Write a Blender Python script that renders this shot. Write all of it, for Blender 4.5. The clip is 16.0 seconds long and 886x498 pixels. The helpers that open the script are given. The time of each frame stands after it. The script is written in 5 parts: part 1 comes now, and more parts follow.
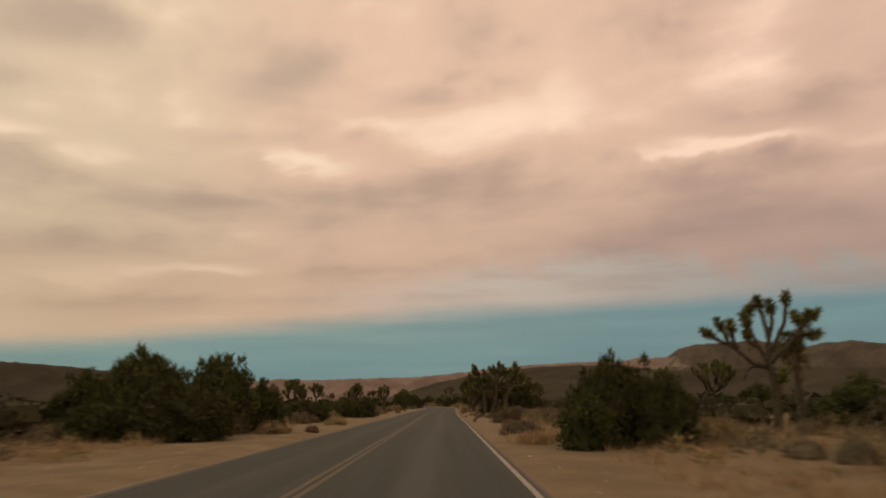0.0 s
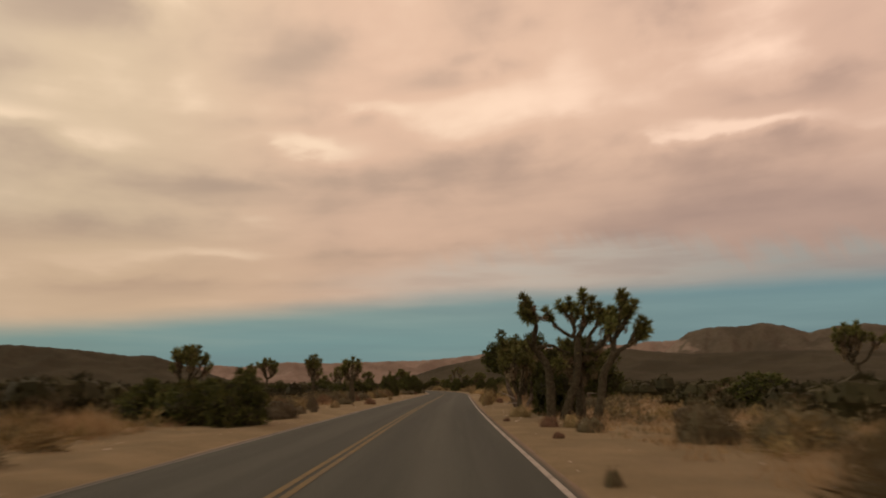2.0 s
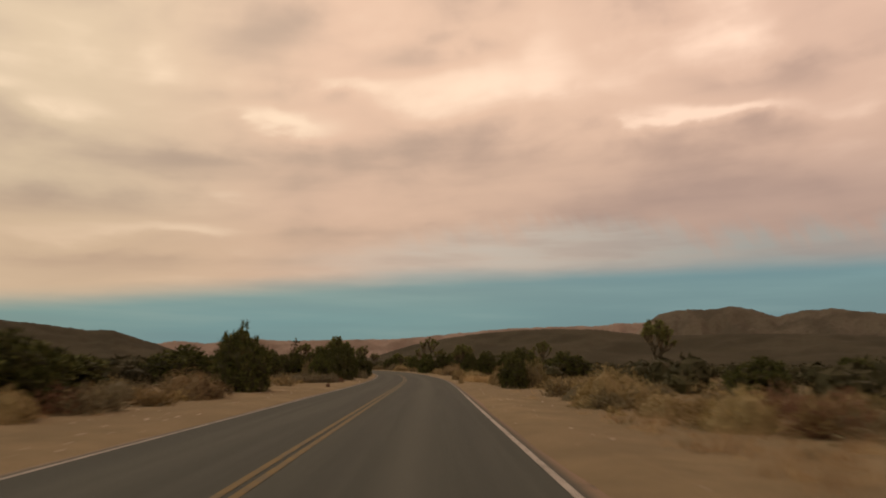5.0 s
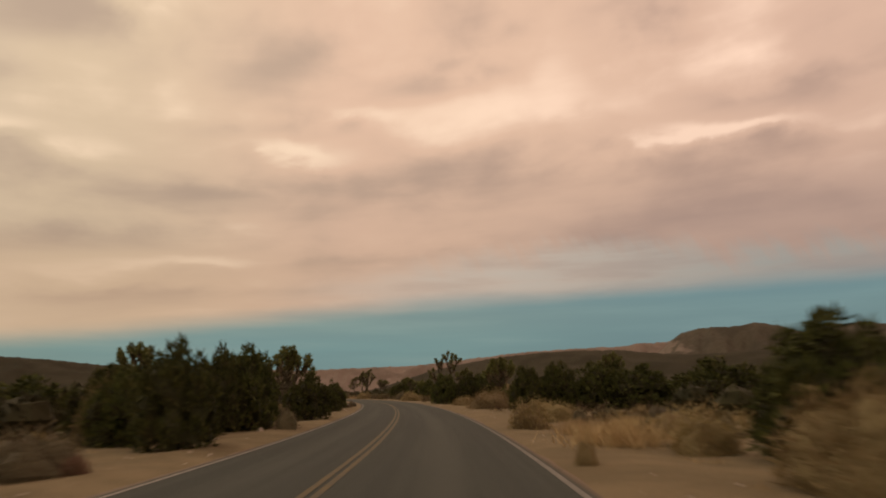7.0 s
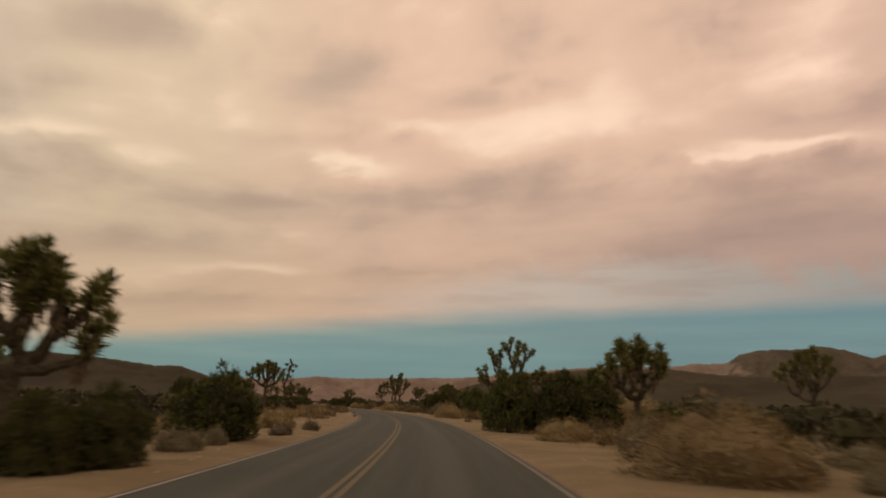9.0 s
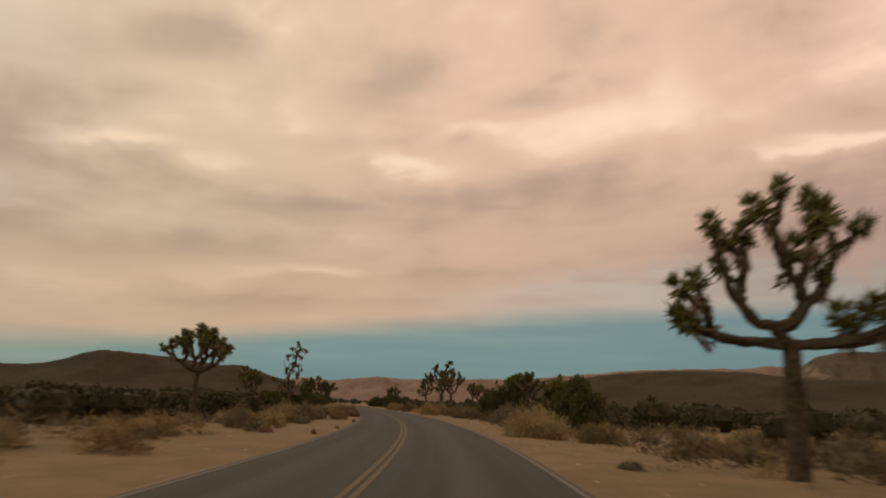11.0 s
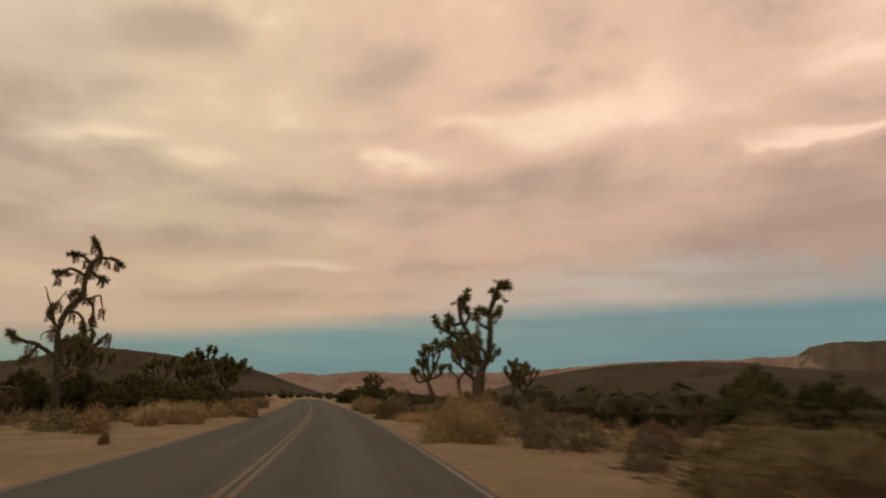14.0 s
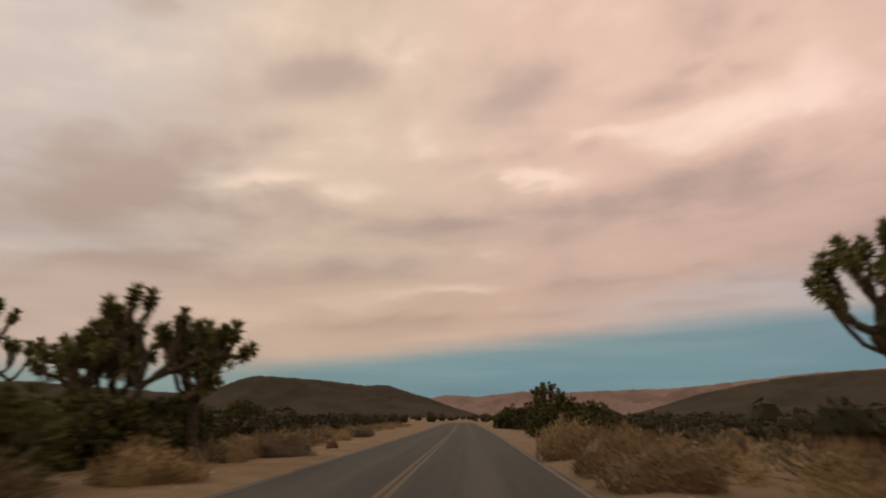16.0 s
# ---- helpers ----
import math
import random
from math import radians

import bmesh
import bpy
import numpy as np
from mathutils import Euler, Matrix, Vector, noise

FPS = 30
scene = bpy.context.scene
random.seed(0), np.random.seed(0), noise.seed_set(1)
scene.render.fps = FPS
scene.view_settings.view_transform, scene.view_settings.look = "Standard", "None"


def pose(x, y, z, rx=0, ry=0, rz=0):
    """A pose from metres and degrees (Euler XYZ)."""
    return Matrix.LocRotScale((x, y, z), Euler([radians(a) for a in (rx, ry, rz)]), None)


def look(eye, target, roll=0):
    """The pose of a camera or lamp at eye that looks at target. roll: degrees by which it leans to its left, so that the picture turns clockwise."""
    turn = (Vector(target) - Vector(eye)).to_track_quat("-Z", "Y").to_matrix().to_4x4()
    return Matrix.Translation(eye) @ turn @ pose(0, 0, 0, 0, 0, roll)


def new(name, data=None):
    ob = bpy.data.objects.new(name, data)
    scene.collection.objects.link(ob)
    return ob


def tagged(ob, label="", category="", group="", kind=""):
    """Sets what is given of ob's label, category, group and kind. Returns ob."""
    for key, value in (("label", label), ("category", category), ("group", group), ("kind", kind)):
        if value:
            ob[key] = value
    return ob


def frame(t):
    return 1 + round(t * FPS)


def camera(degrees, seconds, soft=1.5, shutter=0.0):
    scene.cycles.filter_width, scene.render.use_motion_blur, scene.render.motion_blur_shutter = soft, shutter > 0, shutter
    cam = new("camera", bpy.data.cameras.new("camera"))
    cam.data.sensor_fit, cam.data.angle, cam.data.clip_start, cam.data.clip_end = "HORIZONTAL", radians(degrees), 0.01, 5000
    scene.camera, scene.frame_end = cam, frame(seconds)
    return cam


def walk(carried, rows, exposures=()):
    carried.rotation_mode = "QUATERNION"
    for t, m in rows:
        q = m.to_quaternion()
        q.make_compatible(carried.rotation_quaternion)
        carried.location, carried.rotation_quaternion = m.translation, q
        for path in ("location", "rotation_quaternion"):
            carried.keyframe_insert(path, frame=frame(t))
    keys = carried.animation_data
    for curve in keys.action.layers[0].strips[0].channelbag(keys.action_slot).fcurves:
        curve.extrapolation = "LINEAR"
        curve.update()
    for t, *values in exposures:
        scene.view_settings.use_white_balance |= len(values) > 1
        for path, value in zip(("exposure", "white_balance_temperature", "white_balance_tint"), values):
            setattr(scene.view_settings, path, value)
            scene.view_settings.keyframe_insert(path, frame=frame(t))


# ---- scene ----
cam = camera(65.8, 16.0, soft=1.9, shutter=0.5)
# seconds, east, north, height, yaw, pitch, roll
PATH = [
    (0, 0.03, 0.00, 1.25, 0.01, 12.64, -0.25),
    (0.5, 0.03, 9.40, 1.25, 0.23, 12.06, -0.28),
    (1, 0.03, 18.80, 1.25, 0.87, 11.94, -0.22),
    (1.5, 0.04, 28.19, 1.25, 1.49, 11.43, -0.10),
    (2, 0.05, 37.57, 1.25, 0.68, 11.31, -0.20),
    (2.5, 0.03, 46.95, 1.25, -1.04, 10.79, -0.85),
    (3, 0.01, 56.34, 1.25, -1.19, 10.76, -1.10),
    (3.5, 0.01, 65.72, 1.25, -1.30, 10.05, -0.05),
    (4, 0.07, 75.11, 1.25, -1.46, 9.65, 0.78),
    (4.2, 0.10, 78.86, 1.25, -1.57, 9.30, 0.98),
    (6.5, 0.55, 121.38, 1.25, -1.54, 11.20, -1.43),
    (7, 0.63, 130.49, 1.25, -0.46, 11.76, -1.04),
    (7.5, 0.64, 139.56, 1.25, 0.33, 12.20, 0.30),
    (8, 0.53, 148.60, 1.25, 1.10, 12.02, 1.39),
    (8.5, 0.28, 157.62, 1.25, 1.58, 12.72, 0.92),
    (9, -0.12, 166.64, 1.25, 3.80, 12.78, 1.37),
    (9.5, -0.68, 175.65, 1.25, 5.33, 13.33, 2.35),
    (9.7, -0.94, 179.25, 1.25, 6.81, 13.22, 2.27),
    (11.8, -5.14, 217.34, 1.25, 8.91, 12.66, 1.95),
    (12, -5.71, 221.00, 1.25, 8.51, 12.84, 2.05),
    (12.5, -7.31, 230.18, 1.25, 7.02, 12.09, 1.75),
    (13, -9.18, 239.43, 1.25, 6.61, 12.12, 1.32),
    (13.5, -11.29, 248.72, 1.25, 6.77, 12.60, 1.85),
    (14, -13.62, 258.08, 1.25, 7.86, 12.28, 1.42),
    (14.2, -14.60, 261.83, 1.25, 10.64, 12.34, 1.81),
    (14.5, -16.13, 267.43, 1.25, 15.53, 13.20, 1.91),
    (14.8, -17.71, 273.01, 1.25, 18.83, 12.96, 1.13),
    (15, -18.79, 276.72, 1.25, 19.90, 13.25, 0.11),
    (15.5, -21.56, 285.97, 1.25, 20.48, 13.16, -0.39),
    (16, -24.37, 295.20, 1.25, 20.37, 13.79, 0.12),
]


def aimed(x, y, z, yaw, pitch, roll):
    a, b = radians(yaw), radians(pitch)
    way = Vector((-math.sin(a) * math.cos(b), math.cos(a) * math.cos(b), math.sin(b)))
    eye = Vector((x, y, z))
    return look(eye, eye + way, roll)


walk(cam, [(t, aimed(*v)) for t, *v in PATH], exposures=[(0, 0, 6500, 10), (1.9, 0, 6500, 10), (2.6, 0.07, 6500, 10), (3.6, 0.14, 6450, 8), (4.2, 0.20, 6400, 8), (6.0, 0, 6500, 10), (14.4, 0, 6500, 10), (15.3, 0.02, 6050, 16), (16, 0.01, 6000, 16)])

# ---------------------------------------------------------------- sky and light
def srgb(r, g, b):
    return tuple((c / 255 / 12.92) if c < 11 else ((c / 255 + 0.055) / 1.055) ** 2.4 for c in (r, g, b))


class Graph:
    """A short way to write shader nodes."""

    def __init__(self, tree):
        self.tree = tree

    def add(self, kind, ins=(), operation="", ease=""):
        n = self.tree.nodes.new(kind)
        if operation:
            n.operation = operation
        if ease:
            n.interpolation_type = ease
        for k, v in (ins.items() if isinstance(ins, dict) else enumerate(ins)):
            self.put(n.inputs[k], v)
        return n

    def put(self, socket, v):
        if isinstance(v, bpy.types.NodeSocket):
            self.tree.links.new(v, socket)
        elif v is not None:
            if socket.type == "RGBA" and len(v) == 3:
                v = (*v, 1)
            socket.default_value = v

    def m(self, op, *ins, clamp=False):
        n = self.add("ShaderNodeMath", ins, operation=op)
        n.use_clamp = clamp
        return n.outputs[0]

    def v(self, op, *ins):
        n = self.add("ShaderNodeVectorMath", ins, operation=op)
        return n.outputs["Value"] if op in ("LENGTH", "DOT_PRODUCT") else n.outputs[0]

    def step(self, x, lo, hi, a=0.0, b=1.0):
        return self.add("ShaderNodeMapRange", (x, lo, hi, a, b), ease="SMOOTHSTEP").outputs[0]

    def mix(self, f, a, b, how="MIX"):
        n = self.add("ShaderNodeMix")
        n.data_type, n.blend_type = "RGBA", how
        self.put(n.inputs[0], f), self.put(n.inputs[6], a), self.put(n.inputs[7], b)
        return n.outputs[2]

    def noise(self, vec, scale, detail=4, rough=0.55, warp=0.0):
        n = self.add("ShaderNodeTexNoise", {"Scale": scale, "Detail": detail, "Roughness": rough, "Distortion": warp})
        if vec is not None:
            self.put(n.inputs["Vector"], vec)
        return n.outputs[0]

    def xyz(self, x=0.0, y=0.0, z=0.0):
        return self.add("ShaderNodeCombineXYZ", (x, y, z)).outputs[0]


world = bpy.data.worlds.new("dusk_sky")
scene.world = world
world.use_nodes = True
world.node_tree.nodes.clear()
g = Graph(world.node_tree)
ray = g.add("ShaderNodeTexCoord").outputs["Generated"]
sep = g.add("ShaderNodeSeparateXYZ", (ray,)).outputs
el = g.m("MULTIPLY", g.m("ARCSINE", sep[2]), 57.2958)
az = g.m("MULTIPLY", g.m("ARCTAN2", sep[0], sep[1]), 57.2958)
# cloud coordinates wrap round the horizon and crowd towards it
turn_x, turn_y = g.m("SINE", g.m("ARCTAN2", sep[0], sep[1])), g.m("COSINE", g.m("ARCTAN2", sep[0], sep[1]))
lift = g.m("MULTIPLY", g.m("LOGARITHM", g.m("ADD", g.m("MAXIMUM", el, 0.0), 7.0), 2.71828), 4.2)
lift = g.m("SUBTRACT", lift, g.m("MULTIPLY", turn_x, 0.55))


def cloud_noise(r, k, detail, rough, warp):
    at = g.xyz(g.m("MULTIPLY", turn_x, r), g.m("MULTIPLY", turn_y, r), g.m("MULTIPLY", lift, k))
    return g.m("SUBTRACT", g.noise(at, 1.0, detail, rough, warp), 0.5)


big = cloud_noise(3.2, 1.0, 3, 0.45, 0.2)
puff = cloud_noise(6.0, 1.5, 4, 0.42, 0.35)
fine = cloud_noise(15.0, 2.6, 4, 0.5, 0.3)
streak = cloud_noise(5.0, 3.6, 3, 0.5, 0.3)
wob = g.m("MULTIPLY", g.m("ADD", puff, g.m("MULTIPLY", fine, 0.6)), 5.0)
az2 = g.m("ADD", az, g.m("ADD", g.m("MULTIPLY", puff, 9.0), g.m("MULTIPLY", fine, 4.0)))
el2 = g.m("ADD", el, g.m("ADD", g.m("MULTIPLY", puff, 3.0), g.m("MULTIPLY", fine, 1.3)))
# broad lit and shaded banks of the cloud deck: azimuth, elevation, half width, half height, slope, strength
BANKS_LIT = (
    (-35.4, 19.1, 3.0, 0.85, 3, 0.8), (-23.6, 29.6, 2.9, 2.0, 9, 0.5), (-11.1, 19.6, 2.9, 0.85, -14, 0.8), (9.2, 23.3, 9.2, 1.7, -2, 0.5),
    (24.0, 19.6, 5.4, 0.5, -4, 1.0), (-28.5, 18.3, 2.5, 0.9, -1, 0.5), (-18.5, 10.5, 4.4, 0.4, 4, 0.9), (-29.8, 9.3, 8.3, 0.95, 5, 0.55),
    (-6.8, 23.0, 3.0, 0.5, 2, 0.4), (-15.5, 13.5, 2.8, 0.85, -1, 0.4), (26.7, 26.1, 5.6, 1.9, -13, 0.3), (0.8, 21.5, 5.9, 1.4, 8, 0.3),
    (-49.9, 12.4, 4.7, 0.5, 6, 0.3), (-31.7, 24.7, 4.5, 1.3, 8, 0.3),
)
BANKS_DARK = (
    (-12.5, 26.7, 4.5, 1.4, 19, 0.55), (-0.2, 25.0, 5.0, 1.1, 6, 0.7), (16.4, 27.0, 2.7, 2.5, -8, 0.5), (26.2, 21.9, 4.8, 0.75, -5, 0.45),
    (-13.2, 21.3, 6.0, 0.55, 3, 0.4), (-4.6, 16.3, 12.6, 1.7, 4, 0.42), (18.1, 17.6, 11.7, 1.4, 0, 0.42), (-28.9, 11.5, 8.5, 0.85, 6, 0.5),
    (22.0, 13.9, 9.5, 2.6, -2, 0.4), (-32.1, 26.6, 6.5, 1.9, 12, 0.4), (-11.6, 10.7, 9.6, 0.7, 2, 0.35), (-19.9, 15.6, 4.2, 0.55, 5, 0.35),
    (-47.3, 16.7, 7.6, 2.5, 10, 0.9), (-31.8, 27.2, 6.6, 2.2, 3, 0.35), (-41.5, 12.0, 8.9, 1.1, 3, 0.35), (-26.0, 7.3, 9.0, 0.6, 4, 0.35),
)
tone = g.m("ADD", g.m("ADD", g.m("MULTIPLY", big, 1.0), g.m("MULTIPLY", puff, 1.6)), g.m("ADD", g.m("MULTIPLY", fine, 0.5), g.m("MULTIPLY", streak, 0.5)))
for sign, banks in ((1, BANKS_LIT), (-1, BANKS_DARK)):
    for a, e, wa, we, slope, s in banks:
        k = radians(slope)
        dx, dy = g.m("SUBTRACT", az2, a), g.m("SUBTRACT", el2, e)
        u = g.m("DIVIDE", g.m("ADD", g.m("MULTIPLY", dx, math.cos(k)), g.m("MULTIPLY", dy, math.sin(k))), wa)
        w = g.m("DIVIDE", g.m("SUBTRACT", g.m("MULTIPLY", dy, math.cos(k)), g.m("MULTIPLY", dx, math.sin(k))), we)
        r2 = g.m("ADD", g.m("MULTIPLY", u, u), g.m("MULTIPLY", w, w))
        tone = g.m("ADD", tone, g.m("MULTIPLY", g.m("POWER", 2.71828, g.m("MULTIPLY", r2, -0.55)), sign * s))
side = g.step(az, -38, 32)
mid = g.mix(g.step(az, -52, -30), srgb(203, 187, 168), srgb(213, 188, 158))
mid = g.mix(g.step(az, -30, -6), mid, srgb(220, 184, 158))
mid = g.mix(g.step(az, 2, 34), mid, srgb(211, 175, 153))
lit = g.mix(side, srgb(244, 216, 184), srgb(247, 211, 186))
dim = g.mix(side, srgb(183, 160, 139), srgb(179, 149, 133))
cloud = g.mix(g.step(tone, 0.0, 0.85), mid, lit)
cloud = g.mix(g.step(tone, 0.1, -0.9), cloud, dim)
warm = g.m("MULTIPLY", g.step(el, 13.5, 8.5), g.step(az, 6, -26))
cloud = g.mix(g.m("MULTIPLY", warm, 0.4), cloud, srgb(220, 182, 148))
cool = g.m("MULTIPLY", g.step(el, 18, 12), g.step(az, -6, 26))
cloud = g.mix(g.m("MULTIPLY", cool, 0.5), cloud, srgb(168, 143, 134))
# ragged pale veil under the cloud deck, its upper edge drawn out in falling strands
strand = g.noise(g.xyz(g.m("MULTIPLY", g.m("ADD", az, g.m("MULTIPLY", el, 0.5)), 0.55), g.m("MULTIPLY", el, 0.16), 0.0), 1.0, 3, 0.5)
veil_top = g.m("ADD", g.step(az, -14, 11, 8.7, 11.3), g.step(az, 16, 24, 0.0, -1.3))
veil_top = g.m("ADD", veil_top, g.m("MULTIPLY", g.m("SUBTRACT", strand, 0.5), g.step(az, -6, 10, 0.6, 4.2)))
wisp = g.m("MULTIPLY", g.step(g.m("SUBTRACT", el, veil_top), 1.5, -1.2), g.step(az, -17, 3))
layer = g.noise(g.xyz(g.m("MULTIPLY", az, 0.10), g.m("MULTIPLY", el, 0.75), 3.0), 1.0, 4, 0.5)
pale = g.mix(g.step(az, 4, 30), srgb(203, 190, 175), srgb(166, 167, 160))
pale = g.mix(g.m("MULTIPLY", g.step(layer, 0.45, 0.68), 0.55), pale, g.mix(g.step(az, 4, 30), srgb(180, 165, 153), srgb(146, 146, 144)))
cloud = g.mix(g.m("MULTIPLY", wisp, g.step(layer, 0.3, 0.6, 0.9, 0.68)), cloud, pale)
height = g.step(el, 6, 27, 0.84, 1.11)
cloud = g.mix(1.0, cloud, g.xyz(height, height, height), "MULTIPLY")
dome = g.add("ShaderNodeTexSky")
dome.sky_type, dome.sun_disc, dome.sun_elevation, dome.sun_rotation = "NISHITA", False, radians(4), radians(-130)
air = dome.outputs[0]
clear = g.mix(g.step(az, -46, -14), srgb(116, 139, 133), srgb(92, 129, 137))
clear = g.mix(g.step(az, -6, 26), clear, srgb(65, 105, 124))
clear = g.mix(g.step(el, 3.2, 6.6), clear, g.mix(side, srgb(130, 145, 138), srgb(82, 114, 126)))
veil = g.noise(g.xyz(g.m("MULTIPLY", az, 0.06), g.m("MULTIPLY", el, 0.7), 0.0), 1.0, 4, 0.45)
clear = g.mix(g.m("MULTIPLY", g.step(veil, 0.45, 0.72), 0.26), clear, g.mix(side, srgb(146, 158, 150), srgb(112, 142, 149)))
clear = g.mix(g.m("MULTIPLY", g.step(veil, 0.52, 0.3), 0.2), clear, srgb(74, 104, 120))
clear = g.mix(0.03, clear, air)
rim = g.m("ADD", g.step(az, -46, 4, 3.5, 7.1), g.step(az, -5, 15, 0.0, 0.6))
over = g.m("SUBTRACT", g.m("ADD", el, g.m("ADD", g.m("MULTIPLY", wob, 0.10), g.m("MULTIPLY", g.m("SUBTRACT", veil, 0.5), 0.7))), rim)
soft = g.step(az, -24, 20, 1.0, 0.85)
cover = g.add("ShaderNodeMapRange", (over, g.m("MULTIPLY", soft, -1.0), g.m("MULTIPLY", soft, 1.2), 0.0, 1.0), ease="SMOOTHSTEP").outputs[0]
sky = g.mix(cover, clear, cloud)
back = g.add("ShaderNodeBackground", (sky, 1.0))
g.tree.links.new(back.outputs[0], g.add("ShaderNodeOutputWorld").inputs[0])

sun_data = bpy.data.lights.new("sun", "SUN")
sun_data.energy, sun_data.angle, sun_data.color = 0.35, radians(25), (1.0, 0.84, 0.66)
sun = new("sun", sun_data)
sun.matrix_world = look((0, 0, 0), (0.83, -0.3, -0.55))
scene.view_settings.exposure = 0.0


# ---------------------------------------------------------------- materials
def material(name, rough=0.9, spec=0.25):
    m = bpy.data.materials.new(name)
    m.use_nodes = True
    q = Graph(m.node_tree)
    shader = m.node_tree.nodes["Principled BSDF"]
    shader.inputs["Roughness"].default_value = rough
    shader.inputs["Specular IOR Level"].default_value = spec
    return m, q, shader


def bumped(q, shader, height, strength, distance):
    n = q.add("ShaderNodeBump", {"Strength": strength, "Distance": distance, "Height": height})
    q.put(shader.inputs["Normal"], n.outputs[0])


def foliage(name, a, b, c, rough=0.75):
    """Leaf colours from a to b leaf by leaf, with patches of c and a slow change from plant to plant."""
    m, q, s = material(name, rough, 0.2)
    leaf = q.add("ShaderNodeNewGeometry").outputs["Random Per Island"]
    plant = q.add("ShaderNodeObjectInfo").outputs["Random"]
    where = q.add("ShaderNodeTexCoord").outputs["Object"]
    col = q.mix(leaf, a, b)
    col = q.mix(q.step(q.noise(where, 2.2, 3), 0.5, 0.72), col, c)
    hsv = q.add("ShaderNodeHueSaturation", {"Hue": q.m("ADD", q.m("MULTIPLY", plant, 0.02), 0.49), "Value": q.m("ADD", q.m("MULTIPLY", plant, 0.5), 0.75), "Color": col})
    q.put(s.inputs["Base Color"], hsv.outputs[0])
    return m


def barky(name, a, b, scale=9.0):
    m, q, s = material(name, 0.95, 0.1)
    where = q.add("ShaderNodeTexCoord").outputs["Object"]
    n = q.noise(where, scale, 6, 0.65, 0.6)
    f = q.noise(where, scale * 6, 4)
    q.put(s.inputs["Base Color"], q.mix(q.step(n, 0.35, 0.65), a, b))
    bumped(q, s, q.m("ADD", n, q.m("MULTIPLY", f, 0.6)), 0.8, 0.05)
    return m


M_JUNIPER = foliage("juniper_leaf", (0.038, 0.046, 0.011), (0.098, 0.104, 0.026), (0.090, 0.078, 0.028))
# near-black colour standing in for the shade inside a juniper crown
M_INNER_SHADE = foliage("shaded_twigs", (0.025, 0.025, 0.010), (0.038, 0.036, 0.014), (0.034, 0.031, 0.013))
M_YUCCA = foliage("yucca_blade", (0.078, 0.088, 0.025), (0.245, 0.245, 0.082), (0.235, 0.210, 0.082), 0.6)
M_SKIRT = foliage("dry_yucca_blade", (0.165, 0.125, 0.075), (0.30, 0.235, 0.145), (0.125, 0.095, 0.056))
M_TAN = foliage("tan_twig", (0.211, 0.160, 0.074), (0.350, 0.267, 0.126), (0.263, 0.189, 0.086))
# twig colours come with a darkened copy that paints shade into the shrub's inside
M_TAN_SHADE = foliage("tan_twig_inner_shade", (0.160, 0.118, 0.055), (0.232, 0.175, 0.084), (0.185, 0.136, 0.066))
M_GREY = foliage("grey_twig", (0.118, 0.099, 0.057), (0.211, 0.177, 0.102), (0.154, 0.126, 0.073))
M_GREY_SHADE = foliage("grey_twig_inner_shade", (0.072, 0.059, 0.034), (0.113, 0.093, 0.053), (0.093, 0.076, 0.043))
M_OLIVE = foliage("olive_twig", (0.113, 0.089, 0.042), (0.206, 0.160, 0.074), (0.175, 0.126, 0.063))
M_OLIVE_SHADE = foliage("olive_twig_inner_shade", (0.062, 0.049, 0.025), (0.103, 0.078, 0.038), (0.082, 0.063, 0.034))
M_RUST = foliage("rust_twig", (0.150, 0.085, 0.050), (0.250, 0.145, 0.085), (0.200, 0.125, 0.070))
M_RUST_SHADE = foliage("rust_twig_inner_shade", (0.085, 0.048, 0.030), (0.130, 0.076, 0.046), (0.105, 0.064, 0.038))
M_DARK = foliage("dark_twig", (0.072, 0.050, 0.029), (0.134, 0.097, 0.055), (0.103, 0.073, 0.042))
M_STRAW = foliage("straw", (0.33, 0.235, 0.118), (0.53, 0.385, 0.205), (0.40, 0.275, 0.140))
M_SCRUB = foliage("far_scrub_leaf", (0.022, 0.021, 0.008), (0.044, 0.039, 0.015), (0.045, 0.038, 0.018))
M_BARK = barky("yucca_bark", (0.052, 0.044, 0.028), (0.112, 0.096, 0.062))
M_WOOD = barky("juniper_bark", (0.09, 0.07, 0.052), (0.19, 0.155, 0.12))
M_DEADWOOD = barky("bleached_wood", (0.24, 0.20, 0.16), (0.40, 0.35, 0.29))
M_ROCK = barky("pale_granite", (0.34, 0.28, 0.22), (0.52, 0.45, 0.37), 5.0)


def make_sand():
    m, q, s = material("desert_sand", 0.95, 0.15)
    at = q.add("ShaderNodeNewGeometry").outputs["Position"]
    broad, mid_, small = q.noise(at, 0.06, 4), q.noise(at, 0.55, 6, 0.62), q.noise(at, 7.0, 6, 0.7)
    col = q.mix(q.step(mid_, 0.35, 0.68), (0.184, 0.142, 0.080), (0.254, 0.196, 0.113))
    col = q.mix(q.m("MULTIPLY", q.step(broad, 0.45, 0.65), 0.5), col, (0.205, 0.157, 0.095))
    col = q.mix(q.m("MULTIPLY", q.step(small, 0.56, 0.72), 0.5), col, (0.13, 0.088, 0.057))
    col = q.mix(q.m("MULTIPLY", q.step(q.noise(at, 38.0, 3), 0.6, 0.7), 0.35), col, (0.33, 0.25, 0.175))
    q.put(s.inputs["Base Color"], col)
    bumped(q, s, q.m("ADD", q.m("MULTIPLY", mid_, 1.5), q.m("MULTIPLY", small, 0.7)), 0.9, 0.10)
    return m


